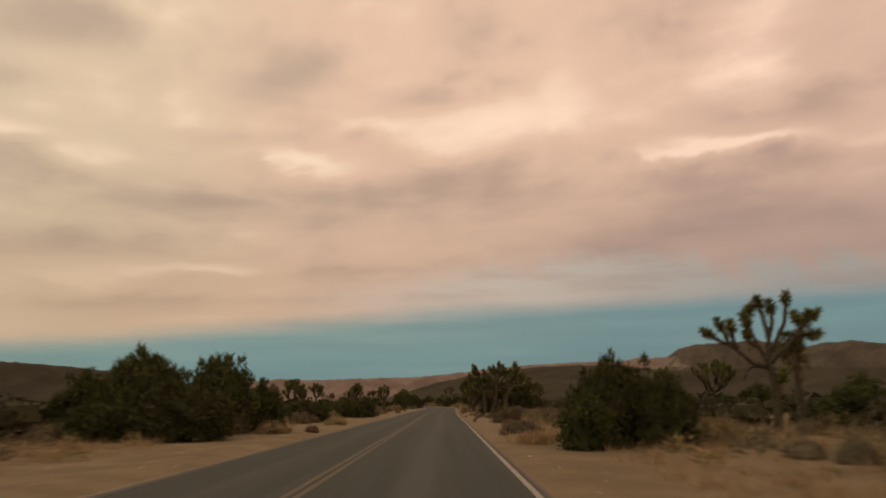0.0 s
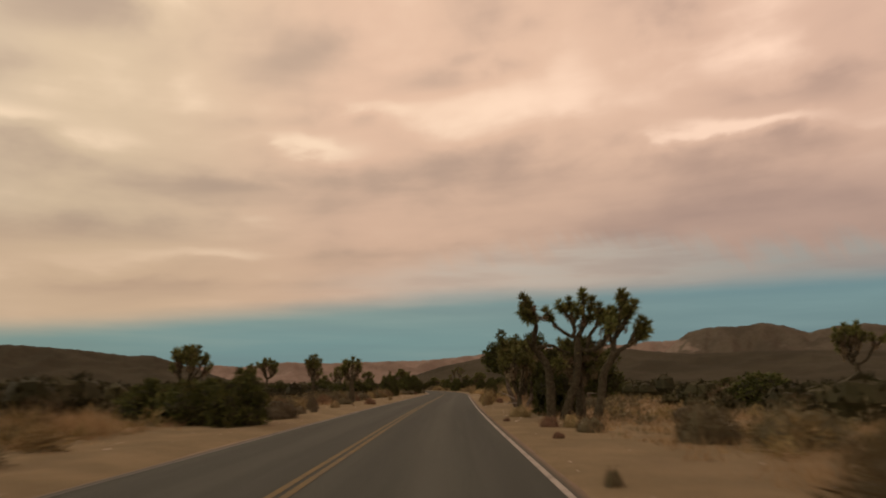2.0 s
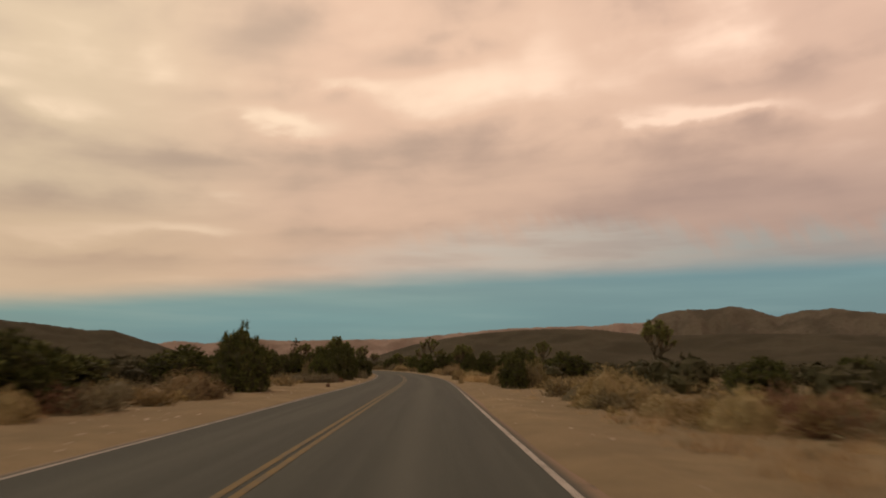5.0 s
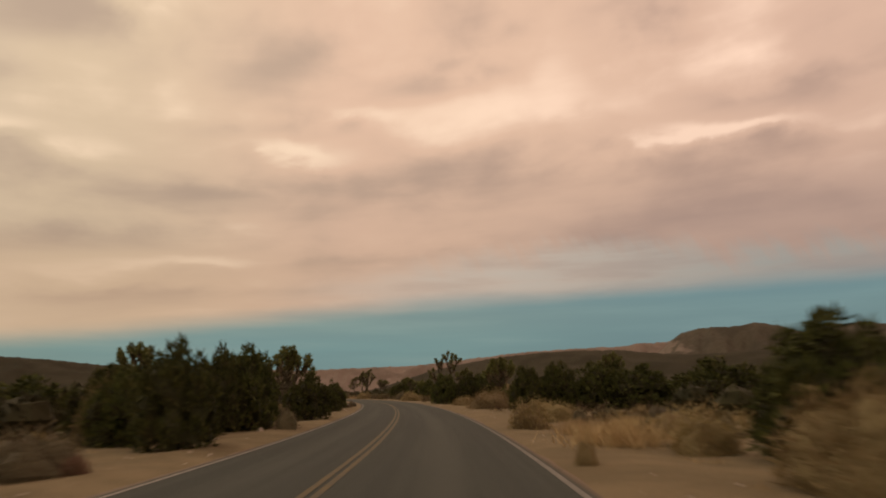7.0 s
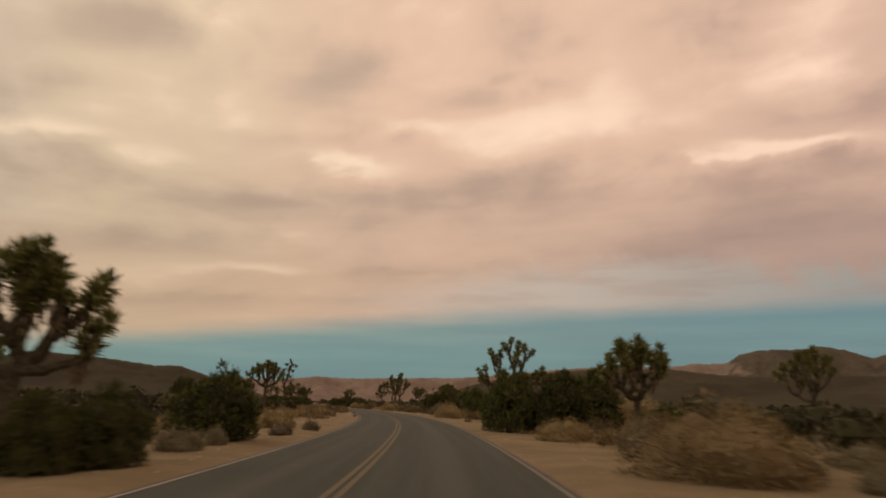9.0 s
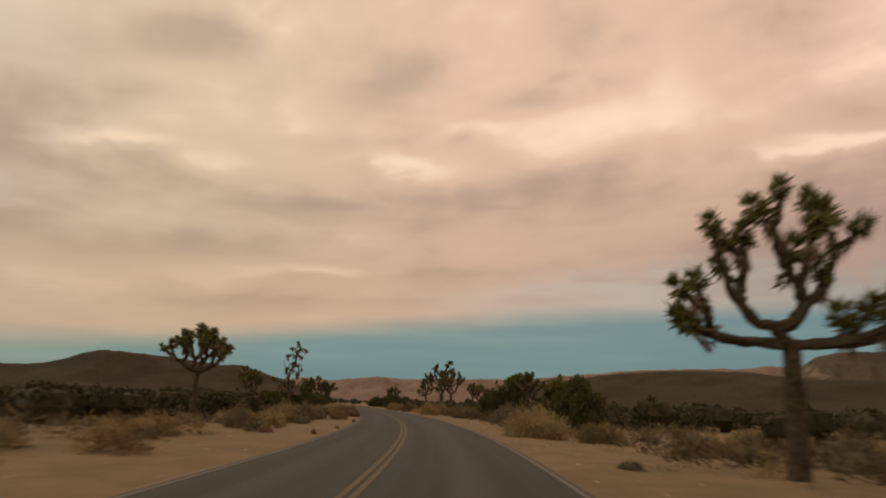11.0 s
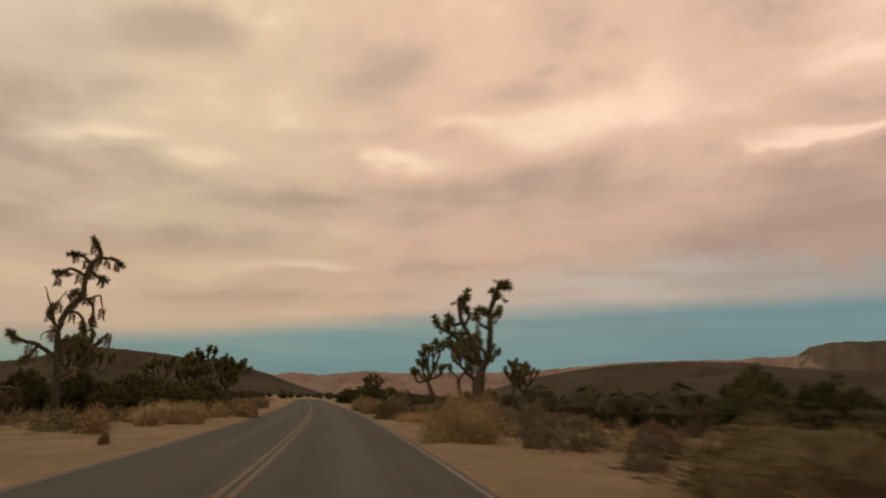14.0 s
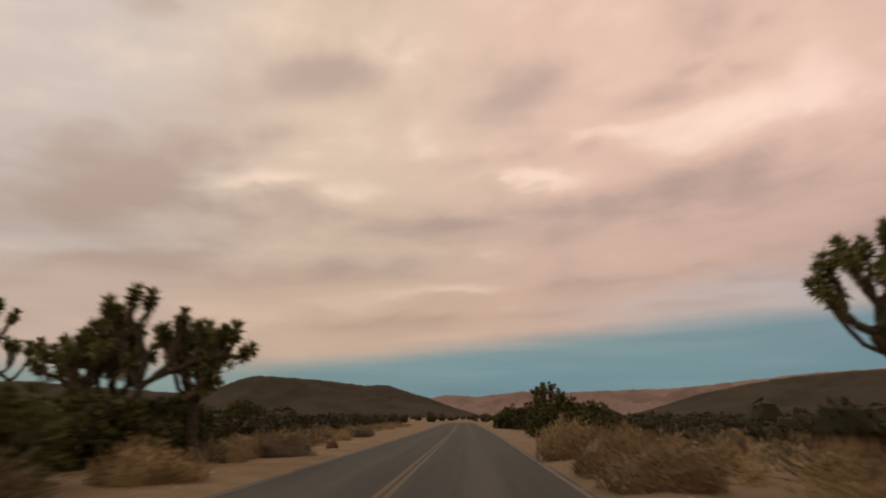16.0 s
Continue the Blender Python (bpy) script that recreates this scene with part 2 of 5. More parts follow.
def make_asphalt():
    m, q, s = material("worn_asphalt", 0.85, 0.3)
    lanes = q.add("ShaderNodeUVMap")
    lanes.uv_map = "road"
    uv = lanes.outputs[0]
    across = q.add("ShaderNodeSeparateXYZ", (uv,)).outputs[0]
    at = q.add("ShaderNodeNewGeometry").outputs["Position"]
    smear = q.noise(q.v("MULTIPLY", uv, (2.2, 0.045, 0)), 1.0, 5, 0.6)
    patch = q.noise(at, 0.35, 4)
    grit = q.noise(at, 55.0, 3, 0.7)
    col = q.mix(q.step(smear, 0.35, 0.7), (0.038, 0.042, 0.033), (0.055, 0.059, 0.047))
    for lane, half, share, tint in ((1.65, 0.55, 0.42, (0.090, 0.092, 0.075)), (0.75, 0.42, 0.35, (0.039, 0.042, 0.035)), (2.65, 0.42, 0.35, (0.039, 0.042, 0.035)),
                                    (-1.35, 0.45, 0.30, (0.078, 0.080, 0.066)), (-0.6, 0.4, 0.35, (0.037, 0.040, 0.034)), (-2.2, 0.4, 0.35, (0.037, 0.040, 0.034))):
        d = q.m("ABSOLUTE", q.m("SUBTRACT", across, lane))
        col = q.mix(q.m("MULTIPLY", q.step(d, half, 0.05), share), col, tint)
    col = q.mix(q.m("MULTIPLY", q.step(patch, 0.55, 0.7), 0.3), col, (0.040, 0.043, 0.036))
    col = q.mix(q.m("MULTIPLY", q.step(grit, 0.5, 0.75), 0.4), col, (0.094, 0.096, 0.080))
    seam = q.m("ADD", q.step(across, 3.38, 3.62), q.step(across, -2.75, -2.96))
    dust = q.m("MULTIPLY", seam, q.step(q.noise(at, 2.6, 5), 0.24, 0.46))
    col = q.mix(dust, col, (0.22, 0.155, 0.10))
    q.put(s.inputs["Base Color"], col)
    bumped(q, s, grit, 0.5, 0.012)
    return m


def make_paint(name, a, b, gaps, wear):
    """wear: rows of metres north and the share of paint left there."""
    m, q, s = material(name, 0.7, 0.3)
    at = q.add("ShaderNodeNewGeometry").outputs["Position"]
    n, f = q.noise(at, 3.0, 5, 0.65), q.noise(at, 26.0, 4, 0.7)
    col = q.mix(q.step(n, 0.4, 0.66), a, b)
    north = q.add("ShaderNodeSeparateXYZ", (at,)).outputs[1]
    left = wear[0][1]
    for (y0, w0), (y1, w1) in zip(wear, wear[1:]):
        left = q.m("ADD", left, q.step(north, y0, y1, 0.0, w1 - w0))
    col = q.mix(left, (0.074, 0.071, 0.056), col)
    q.put(s.inputs["Base Color"], q.mix(q.step(q.m("ADD", q.m("MULTIPLY", f, 0.7), q.m("MULTIPLY", n, 0.4)), gaps, gaps + 0.12), col, (0.074, 0.071, 0.056)))
    return m


def make_hill(name, a, b, c, scrub, scree=None):
    m, q, s = material(name, 1.0, 0.05)
    at = q.add("ShaderNodeNewGeometry").outputs["Position"]
    n, f = q.noise(at, 0.006, 6, 0.6), q.noise(at, 0.05, 5, 0.7)
    col = q.mix(q.step(n, 0.38, 0.62), a, b)
    col = q.mix(q.m("MULTIPLY", q.step(q.noise(at, 0.003, 3), 0.5, 0.68), 0.7), col, c)
    col = q.mix(q.m("MULTIPLY", q.step(f, 0.46, 0.60), scrub), col, (0.055, 0.045, 0.03))
    if scree:
        d = q.v("LENGTH", q.v("MULTIPLY", q.v("SUBTRACT", at, scree), (1, 0.5, 1.2)))
        d = q.m("ADD", d, q.m("MULTIPLY", q.m("SUBTRACT", n, 0.5), 420.0))
        col = q.mix(q.m("MULTIPLY", q.step(d, 110.0, 40.0), 0.75), col, (0.27, 0.215, 0.175))
    q.put(s.inputs["Base Color"], col)
    bumped(q, s, q.m("ADD", n, q.m("MULTIPLY", f, 0.25)), 0.4, 12.0)
    return m


M_SAND, M_ASPHALT = make_sand(), make_asphalt()
M_YELLOW = make_paint("faded_yellow_paint", (0.148, 0.098, 0.024), (0.104, 0.074, 0.026), 0.55, ((-20, 0.35), (20, 0.5), (45, 1.0), (110, 1.0), (150, 0.65), (215, 0.65), (235, 0.9), (275, 0.6)))
M_WHITE = make_paint("faded_white_paint", (0.36, 0.325, 0.28), (0.26, 0.235, 0.20), 0.57, ((-20, 1.0), (115, 1.0), (135, 0.5), (160, 0.28), (300, 0.25)))
M_WHITE_LEFT = make_paint("dusty_white_paint", (0.34, 0.305, 0.265), (0.25, 0.225, 0.195), 0.60, ((44, 0.0), (57, 0.6), (68, 0.85), (180, 0.85), (200, 0.3), (240, 0.1)))


# ---------------------------------------------------------------- road line and ground
CENTRE = (
    (-2.05, -160.0), (-2.05, -80.0), (-2.05, 0.0), (-2.02, 15.04), (-1.98, 30.07), (-1.94, 45.08), (-1.95, 60.09), (-1.88, 75.13),
    (-1.70, 90.09), (-1.51, 104.90), (-1.29, 119.57), (-1.05, 134.13), (-1.02, 148.57), (-1.44, 162.96), (-2.25, 177.34),
    (-3.44, 191.73), (-5.02, 206.21), (-7.09, 220.77), (-9.80, 235.44), (-13.16, 250.25), (-17.04, 265.17), (-21.33, 280.00),
    (-25.81, 294.75), (-30.55, 309.5), (-45.1, 353.5), (-78.0, 450.0), (-146.0, 650.0),
)


def smooth_line(points, step):
    """A Catmull-Rom line through the points, at even steps."""
    out, p = [], [Vector(q) for q in points]
    for i in range(1, len(p) - 2):
        n = max(2, int((p[i + 1] - p[i]).length / step))
        t0, t1 = (p[i + 1] - p[i - 1]) / (p[i + 1] - p[i - 1]).length, (p[i + 2] - p[i]) / (p[i + 2] - p[i]).length
        d = (p[i + 1] - p[i]).length
        for k in range(n):
            u = k / n
            out.append(p[i] * (2 * u**3 - 3 * u**2 + 1) + t0 * d * (u**3 - 2 * u**2 + u) + p[i + 1] * (3 * u**2 - 2 * u**3) + t1 * d * (u**3 - u**2))
    return out


LINE = smooth_line(CENTRE, 1.2)
LINE_NP = np.array([tuple(q) for q in LINE])
_t = np.gradient(LINE_NP, axis=0)
_t /= np.linalg.norm(_t, axis=1)[:, None]
SIDE_NP = np.stack([_t[:, 1], -_t[:, 0]], 1)


def road_offset(x, y):
    """Signed metres from the centre line, to the right positive."""
    x, y = np.atleast_1d(x), np.atleast_1d(y)
    out = np.empty(len(x))
    for k in range(0, len(x), 4000):
        d = np.stack([x[k:k + 4000], y[k:k + 4000]], 1)[:, None] - LINE_NP[None]
        i = (d**2).sum(-1).argmin(1)
        near = d[np.arange(len(i)), i]
        out[k:k + 4000] = np.sign((near * SIDE_NP[i]).sum(-1)) * np.linalg.norm(near, axis=-1)
    return out


RNG = np.random.default_rng(7)
_ph = RNG.uniform(0, 6.28, (10, 2))


def ripple(x, y):
    z = 0.0 * x
    for k, (a, b) in enumerate(_ph):
        f = 0.11 * 1.45**k
        z = z + np.sin(x * f * math.cos(a) + y * f * math.sin(a) + b * 3) * 0.11 / 1.32**k
    return z


def ground_height(x, y):
    d = road_offset(x, y)
    edge = np.where(d > 0, d - 3.55, -d - 2.9)
    away = np.clip((edge - 1.0) / 9.0, 0, 1)
    lip = 0.07 * np.exp(-((edge - 0.9) / 0.55) ** 2)
    return np.where(edge < 0.25, -0.045, -0.03 + np.clip(edge, 0, 1.0) * 0.03 + lip + away * ripple(x, y) * 0.55 + 0.02 * np.sin(x * 3.1) * np.sin(y * 2.3))


def ground_at(x, y):
    return float(ground_height(np.array([x]), np.array([y]))[0])


def mesh_ob(name, verts, faces, mat, parent=None, smooth=False):
    me = bpy.data.meshes.new(name)
    me.from_pydata([tuple(v) for v in verts] if not isinstance(verts, np.ndarray) else verts.tolist(), [], faces if not isinstance(faces, np.ndarray) else faces.tolist())
    me.materials.append(mat)
    if smooth:
        me.shade_smooth()
    ob = new(name, me)
    ob.parent = parent
    return ob


def graded(lo, hi, step, far, grow=1.16):
    inner = list(np.arange(lo, hi + 1e-6, step))
    s, a, b = step, inner[0], inner[-1]
    left, right = [], []
    while b < far or a > -far:
        s *= grow
        a, b = a - s, b + s
        left.append(a), right.append(b)
    return np.array(left[::-1] + inner + right)


gx, gy = graded(-60, 32, 1.0, 4700, 1.2), graded(-12, 390, 1.5, 4700, 1.2)
xx, yy = np.meshgrid(gx, gy)
xx, yy = xx.ravel(), yy.ravel()
nx, ny = len(gx), len(gy)
quad = np.arange((nx - 1) * (ny - 1))
corner = (quad // (nx - 1)) * nx + quad % (nx - 1)
ground = mesh_ob("ground", np.stack([xx, yy, ground_height(xx, yy)], 1), np.stack([corner, corner + 1, corner + nx + 1, corner + nx], 1), M_SAND, smooth=True)
tagged(ground, "pale tan desert sand with a soft roadside lip", "ground", kind="structure")


def ribbon(name, offsets, heights, mat, parent=None, uv=False):
    """A strip along the road through the given offsets from the centre line."""
    n, k = len(LINE_NP), len(offsets)
    verts = np.zeros((n, k, 3))
    for j, (o, h) in enumerate(zip(offsets, heights)):
        verts[:, j, :2], verts[:, j, 2] = LINE_NP + SIDE_NP * np.reshape(o, (-1, 1)), h
    i = np.arange((n - 1) * (k - 1))
    c = (i // (k - 1)) * k + i % (k - 1)
    ob = mesh_ob(name, verts.reshape(-1, 3), np.stack([c, c + 1, c + k + 1, c + k], 1), mat, parent, smooth=True)
    if uv:
        layer = ob.data.uv_layers.new(name="road")
        along = np.r_[0, np.cumsum(np.linalg.norm(np.diff(LINE_NP, axis=0), axis=1))]
        off = np.stack([np.broadcast_to(o, n) for o in offsets], 1)
        uvs = np.stack([off.ravel(), np.repeat(along, k)], 1)
        idx = np.empty(len(ob.data.loops), dtype=np.int32)
        ob.data.loops.foreach_get("vertex_index", idx)
        layer.data.foreach_set("uv", uvs[idx].astype(np.float32).ravel())
    return ob


n_line = len(LINE_NP)
_s = np.arange(n_line)
rag = lambda seed: 0.05 * np.sin(_s * 0.35 + seed) + 0.03 * np.sin(_s * 0.9 + 2 * seed) + RNG.uniform(-0.015, 0.015, n_line)
r_edge, l_edge = 3.66 + rag(1.0), -3.0 + rag(4.0)
road = ribbon("road", [l_edge, l_edge + 0.06, -2.7, -1.4, 0.0, 1.7, 3.35, r_edge - 0.06, r_edge],
              [-0.06, -0.008, 0.0, 0.012, 0.02, 0.012, 0.0, -0.008, -0.06], M_ASPHALT, uv=True)
tagged(road, "worn grey two-lane asphalt road with lighter wheel tracks", "road", kind="structure")


def paint_line(name, mid_, wide, mat, label):
    o = [mid_ - wide / 2, mid_ + wide / 2]
    z = [float(np.interp(q, [-2.7, -1.4, 0.0, 1.7, 3.35, 3.6], [0.0, 0.012, 0.02, 0.012, 0.0, -0.005])) + 0.005 for q in o]
    return tagged(ribbon(name, o, z, mat, road), label)


paint_line("centre_line", -0.088, 0.10, M_YELLOW, "faded yellow no-passing stripe")
paint_line("centre_line", 0.088, 0.10, M_YELLOW, "faded yellow no-passing stripe")
paint_line("edge_line", 3.35, 0.10, M_WHITE, "faded white edge stripe")
paint_line("edge_line", -2.70, 0.08, M_WHITE_LEFT, "faded white edge stripe")


# ---------------------------------------------------------------- hills
def hill(name, profile, near, far, depth, mat, label, rough=0.07, seed=0):
    """A ridge on the skyline: profile rows of azimuth and elevation in degrees as seen from the middle of the road, at the given distance."""
    cx, cy = -4.0, 150.0
    a0, a1 = profile[0][0], profile[-1][0]
    na, nr = int((a1 - a0) / (0.14 if a1 < 90 else 1.0)), 26
    verts, faces = [], []
    pa, pe = zip(*profile)
    for i in range(na + 1):
        a = a0 + (a1 - a0) * i / na
        dist = near + (far - near) * i / na
        e = float(np.interp(a, pa, pe)) + 0.05 * noise.noise((a * 1.3, seed, 0)) + 0.05 * noise.noise((a * 4.1, seed, 3))
        top = dist * math.tan(radians(max(e, 0.0)))
        for j in range(nr + 1):
            u = j / nr
            k = u / 0.72
            rise = (k**1.25 if k < 1 else 1 - ((u - 0.72) / 0.28) ** 1.5 * 0.7)
            r = dist - depth * 0.72 + depth * u
            p = (r * math.sin(radians(a)) / 160, r * math.cos(radians(a)) / 160, seed)
            gully = 1 - 2 * abs(noise.noise(p)) + 0.6 * (1 - 2 * abs(noise.noise((p[0] * 2.7, p[1] * 2.7, seed + 9))))
            z = top * rise * (1 + rough * (gully - 1.0) * (1 - math.exp(-abs(u - 0.72) * 9)) * 2.2)
            verts.append((cx + r * math.sin(radians(a)), cy + r * math.cos(radians(a)), z - 6 * (1 - min(k, 1))))
    for i in range(na):
        for j in range(nr):
            c = i * (nr + 1) + j
            faces.append((c, c + nr + 1, c + nr + 2, c + 1))
    return tagged(mesh_ob(name, verts, faces, mat, smooth=True), label, "hill", kind="structure")


M_HILL_DARK = make_hill("brown_scrub_hill", (0.046, 0.042, 0.028), (0.067, 0.060, 0.041), (0.057, 0.051, 0.033), 0.5)
M_HILL_PINK = make_hill("pale_rose_ridge", (0.195, 0.148, 0.120), (0.27, 0.208, 0.172), (0.22, 0.165, 0.132), 0.1)
M_HILL_FAR = make_hill("rose_brown_mountain", (0.074, 0.064, 0.048), (0.112, 0.096, 0.072), (0.095, 0.080, 0.058), 0.3, (1085, 3400, 190))
hill("hill_left", ((-75, 1.0), (-60, 2.0), (-50, 2.4), (-44, 2.0), (-40, 1.75), (-38, 1.9), (-36.6, 2.3), (-35.5, 2.8), (-34, 3.1), (-31.5, 2.98), (-28.5, 2.72), (-26, 2.44), (-24.2, 2.48), (-22.6, 1.95), (-21, 1.5), (-19, 0.8), (-17, 0.2), (-15, 0.0)),
     3100, 3300, 900, M_HILL_DARK, "dark brown scrub-covered hill with a rounded dome", seed=1)
hill("ridge_far", ((-30, 1.2), (-21, 1.5), (-19.6, 1.72), (-17.3, 1.6), (-15, 1.85), (-13.6, 2.02), (-11.5, 1.88), (-8.8, 1.98), (-5.5, 2.08), (-3.1, 2.15), (0.2, 2.35), (3.0, 2.72), (6.3, 3.05), (9.5, 3.2), (12.1, 3.28), (14.4, 3.35), (17, 3.6), (18.7, 3.6), (22, 3.2), (30, 2.5)),
     4250, 4250, 700, M_HILL_PINK, "pale rose-coloured far mountain ridge", rough=0.12, seed=2)
hill("mountain_right", ((14.5, 0.6), (16.5, 1.8), (18.0, 3.0), (18.9, 3.75), (19.6, 4.25), (21.2, 4.55), (23.2, 4.6), (24.9, 4.8), (26.6, 4.5), (28.2, 4.0), (29.8, 4.3), (32, 4.4), (36, 3.9), (42, 3.2), (50, 3.6), (62, 2.4), (80, 1.0)),
     3600, 3300, 1000, M_HILL_FAR, "bare rose-brown rocky mountain with a pale scree slope", rough=0.09, seed=3)
hill("hill_right", ((-7, 0.0), (-5, 0.4), (-3.1, 0.95), (-0.7, 1.72), (2.9, 2.42), (5.7, 2.85), (8.5, 3.06), (11.7, 3.18), (14.8, 3.1), (17.4, 2.8), (20, 2.55), (25, 2.7), (32, 2.6), (40, 2.2), (55, 2.3), (75, 1.0)),
     2300, 1900, 900, M_HILL_DARK, "low dark brown hill dotted with scrub", seed=4)
hill("ridge_behind", ((95, 1.0), (120, 2.6), (150, 2.0), (180, 3.0), (215, 2.2), (250, 2.8), (275, 1.0)), 3000, 3000, 800, M_HILL_DARK, "dark brown hills that close the valley", seed=5)


# ---------------------------------------------------------------- plant meshes
def unit(v):
    return v / np.maximum(np.linalg.norm(v, axis=-1, keepdims=True), 1e-9)


def kites(p, d, length, wide, rng, belly=0.45):
    """Leaf-like quads from points p along directions d."""
    n = len(p)
    d = unit(d)
    s = unit(np.cross(d, rng.normal(size=(n, 3))))
    length, wide = np.broadcast_to(length, n)[:, None], np.broadcast_to(wide, n)[:, None]
    c = p + d * length * belly
    v = np.stack([p, c + s * wide / 2, p + d * length, c - s * wide / 2], 1).reshape(-1, 3)
    return v, np.arange(4 * n).reshape(-1, 4)


def slivers(p, d, length, wide, rng):
    """Tapering triangles from points p along directions d, for fine twigs and blades."""
    n = len(p)
    d = unit(d)
    s = unit(np.cross(d, rng.normal(size=(n, 3))))
    length, wide = np.broadcast_to(length, n)[:, None], np.broadcast_to(wide, n)[:, None]
    v = np.stack([p - s * wide / 2, p + s * wide / 2, p + d * length], 1).reshape(-1, 3)
    f = np.arange(3 * n).reshape(-1, 3)
    return v, np.c_[f, f[:, 2]]


def lump(c, r, rng, rings=5, seg=8):
    """A rough low ball."""
    v, f = [], []
    for i in range(rings + 1):
        th = math.pi * i / rings
        for j in range(seg):
            ph = 2 * math.pi * j / seg
            k = r * rng.uniform(0.78, 1.12)
            v.append((c[0] + k[0] * math.sin(th) * math.cos(ph), c[1] + k[1] * math.sin(th) * math.sin(ph), c[2] + k[2] * math.cos(th)))
    for i in range(rings):
        for j in range(seg):
            a, b = i * seg + j, i * seg + (j + 1) % seg
            f.append((a, b, b + seg, a + seg))
    return np.array(v), np.array(f)


def joined(parts):
    vs, fs, n = [], [], 0
    for v, f in parts:
        vs.append(v), fs.append(f + n)
        n += len(v)
    return np.concatenate(vs), np.concatenate(fs)


def tube(points, radii, sides=7, wobble=0.0, rng=None):
    pts = np.array(points, float)
    tan = unit(np.gradient(pts, axis=0))
    v = []
    ref = np.array((0.31, 0.95, 0.1))
    for p, t, r in zip(pts, tan, radii):
        a = unit(np.cross(t, ref))
        b = np.cross(t, a)
        for j in range(sides):
            k = r * (1 + (rng.uniform(-wobble, wobble) if rng is not None else 0))
            v.append(p + a * k * math.cos(6.2832 * j / sides) + b * k * math.sin(6.2832 * j / sides))
    f = []
    for i in range(len(pts) - 1):
        for j in range(sides):
            a, b = i * sides + j, i * sides + (j + 1) % sides
            f.append((a, b, b + sides, a + sides))
    n = len(v)
    v.append(pts[-1] + tan[-1] * radii[-1] * 0.6)
    f += [((len(pts) - 1) * sides + j, (len(pts) - 1) * sides + (j + 1) % sides, n, n) for j in range(sides)]
    return np.array(v), np.array(f)


def data_of(name, vf, mat, smooth=False):
    me = bpy.data.meshes.new(name)
    v, f = vf
    me.from_pydata(v.tolist(), [], [tuple(dict.fromkeys(q)) for q in f.tolist()])
    me.materials.append(mat)
    if smooth:
        me.shade_smooth()
    return me


def put_part(name, me, parent, m=None, label=""):
    ob = new(name, me)
    ob.parent = parent
    if m is not None:
        ob.matrix_local = m
    return tagged(ob, label)


# juniper: several leaning stems, rounded lobes of leaf sprays round a skin coloured as inner shade; about 3 m wide and
# 2.2 m high
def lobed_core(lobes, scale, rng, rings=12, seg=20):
    """One closed skin just inside the lobes, to carry the dark shade colour behind the sprays."""
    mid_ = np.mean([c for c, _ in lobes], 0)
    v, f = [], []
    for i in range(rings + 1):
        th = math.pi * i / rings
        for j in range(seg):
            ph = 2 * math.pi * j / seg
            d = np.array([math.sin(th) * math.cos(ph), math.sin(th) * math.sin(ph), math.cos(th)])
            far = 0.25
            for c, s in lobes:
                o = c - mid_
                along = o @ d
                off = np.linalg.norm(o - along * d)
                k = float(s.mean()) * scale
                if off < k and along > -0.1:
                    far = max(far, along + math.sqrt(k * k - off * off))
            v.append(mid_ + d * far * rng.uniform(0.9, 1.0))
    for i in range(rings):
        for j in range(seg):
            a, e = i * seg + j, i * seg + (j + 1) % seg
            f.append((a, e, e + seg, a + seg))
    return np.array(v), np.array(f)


def sprays(lobes, rng, dense=1.0, size=1.0):
    out = []
    for c, s in lobes:
        k = int(1150 * dense * s[0] * s[2])
        d = unit(rng.normal(size=(k, 3)) + np.array([0, 0, 0.25]))
        dent = 1 + 0.13 * np.sin(d[:, :1] * 7 + c[0] * 5) * np.sin(d[:, 1:2] * 6 + c[1] * 5)
        p = c + d * s * dent * rng.uniform(0.66, 1.04, (k, 1))
        way = d * 0.8 + np.array([0, 0, 0.5]) + rng.normal(size=(k, 3)) * 0.5
        out.append(slivers(p, way, size * rng.uniform(0.10, 0.25, k), size * rng.uniform(0.055, 0.11, k), rng))
    return joined(out)


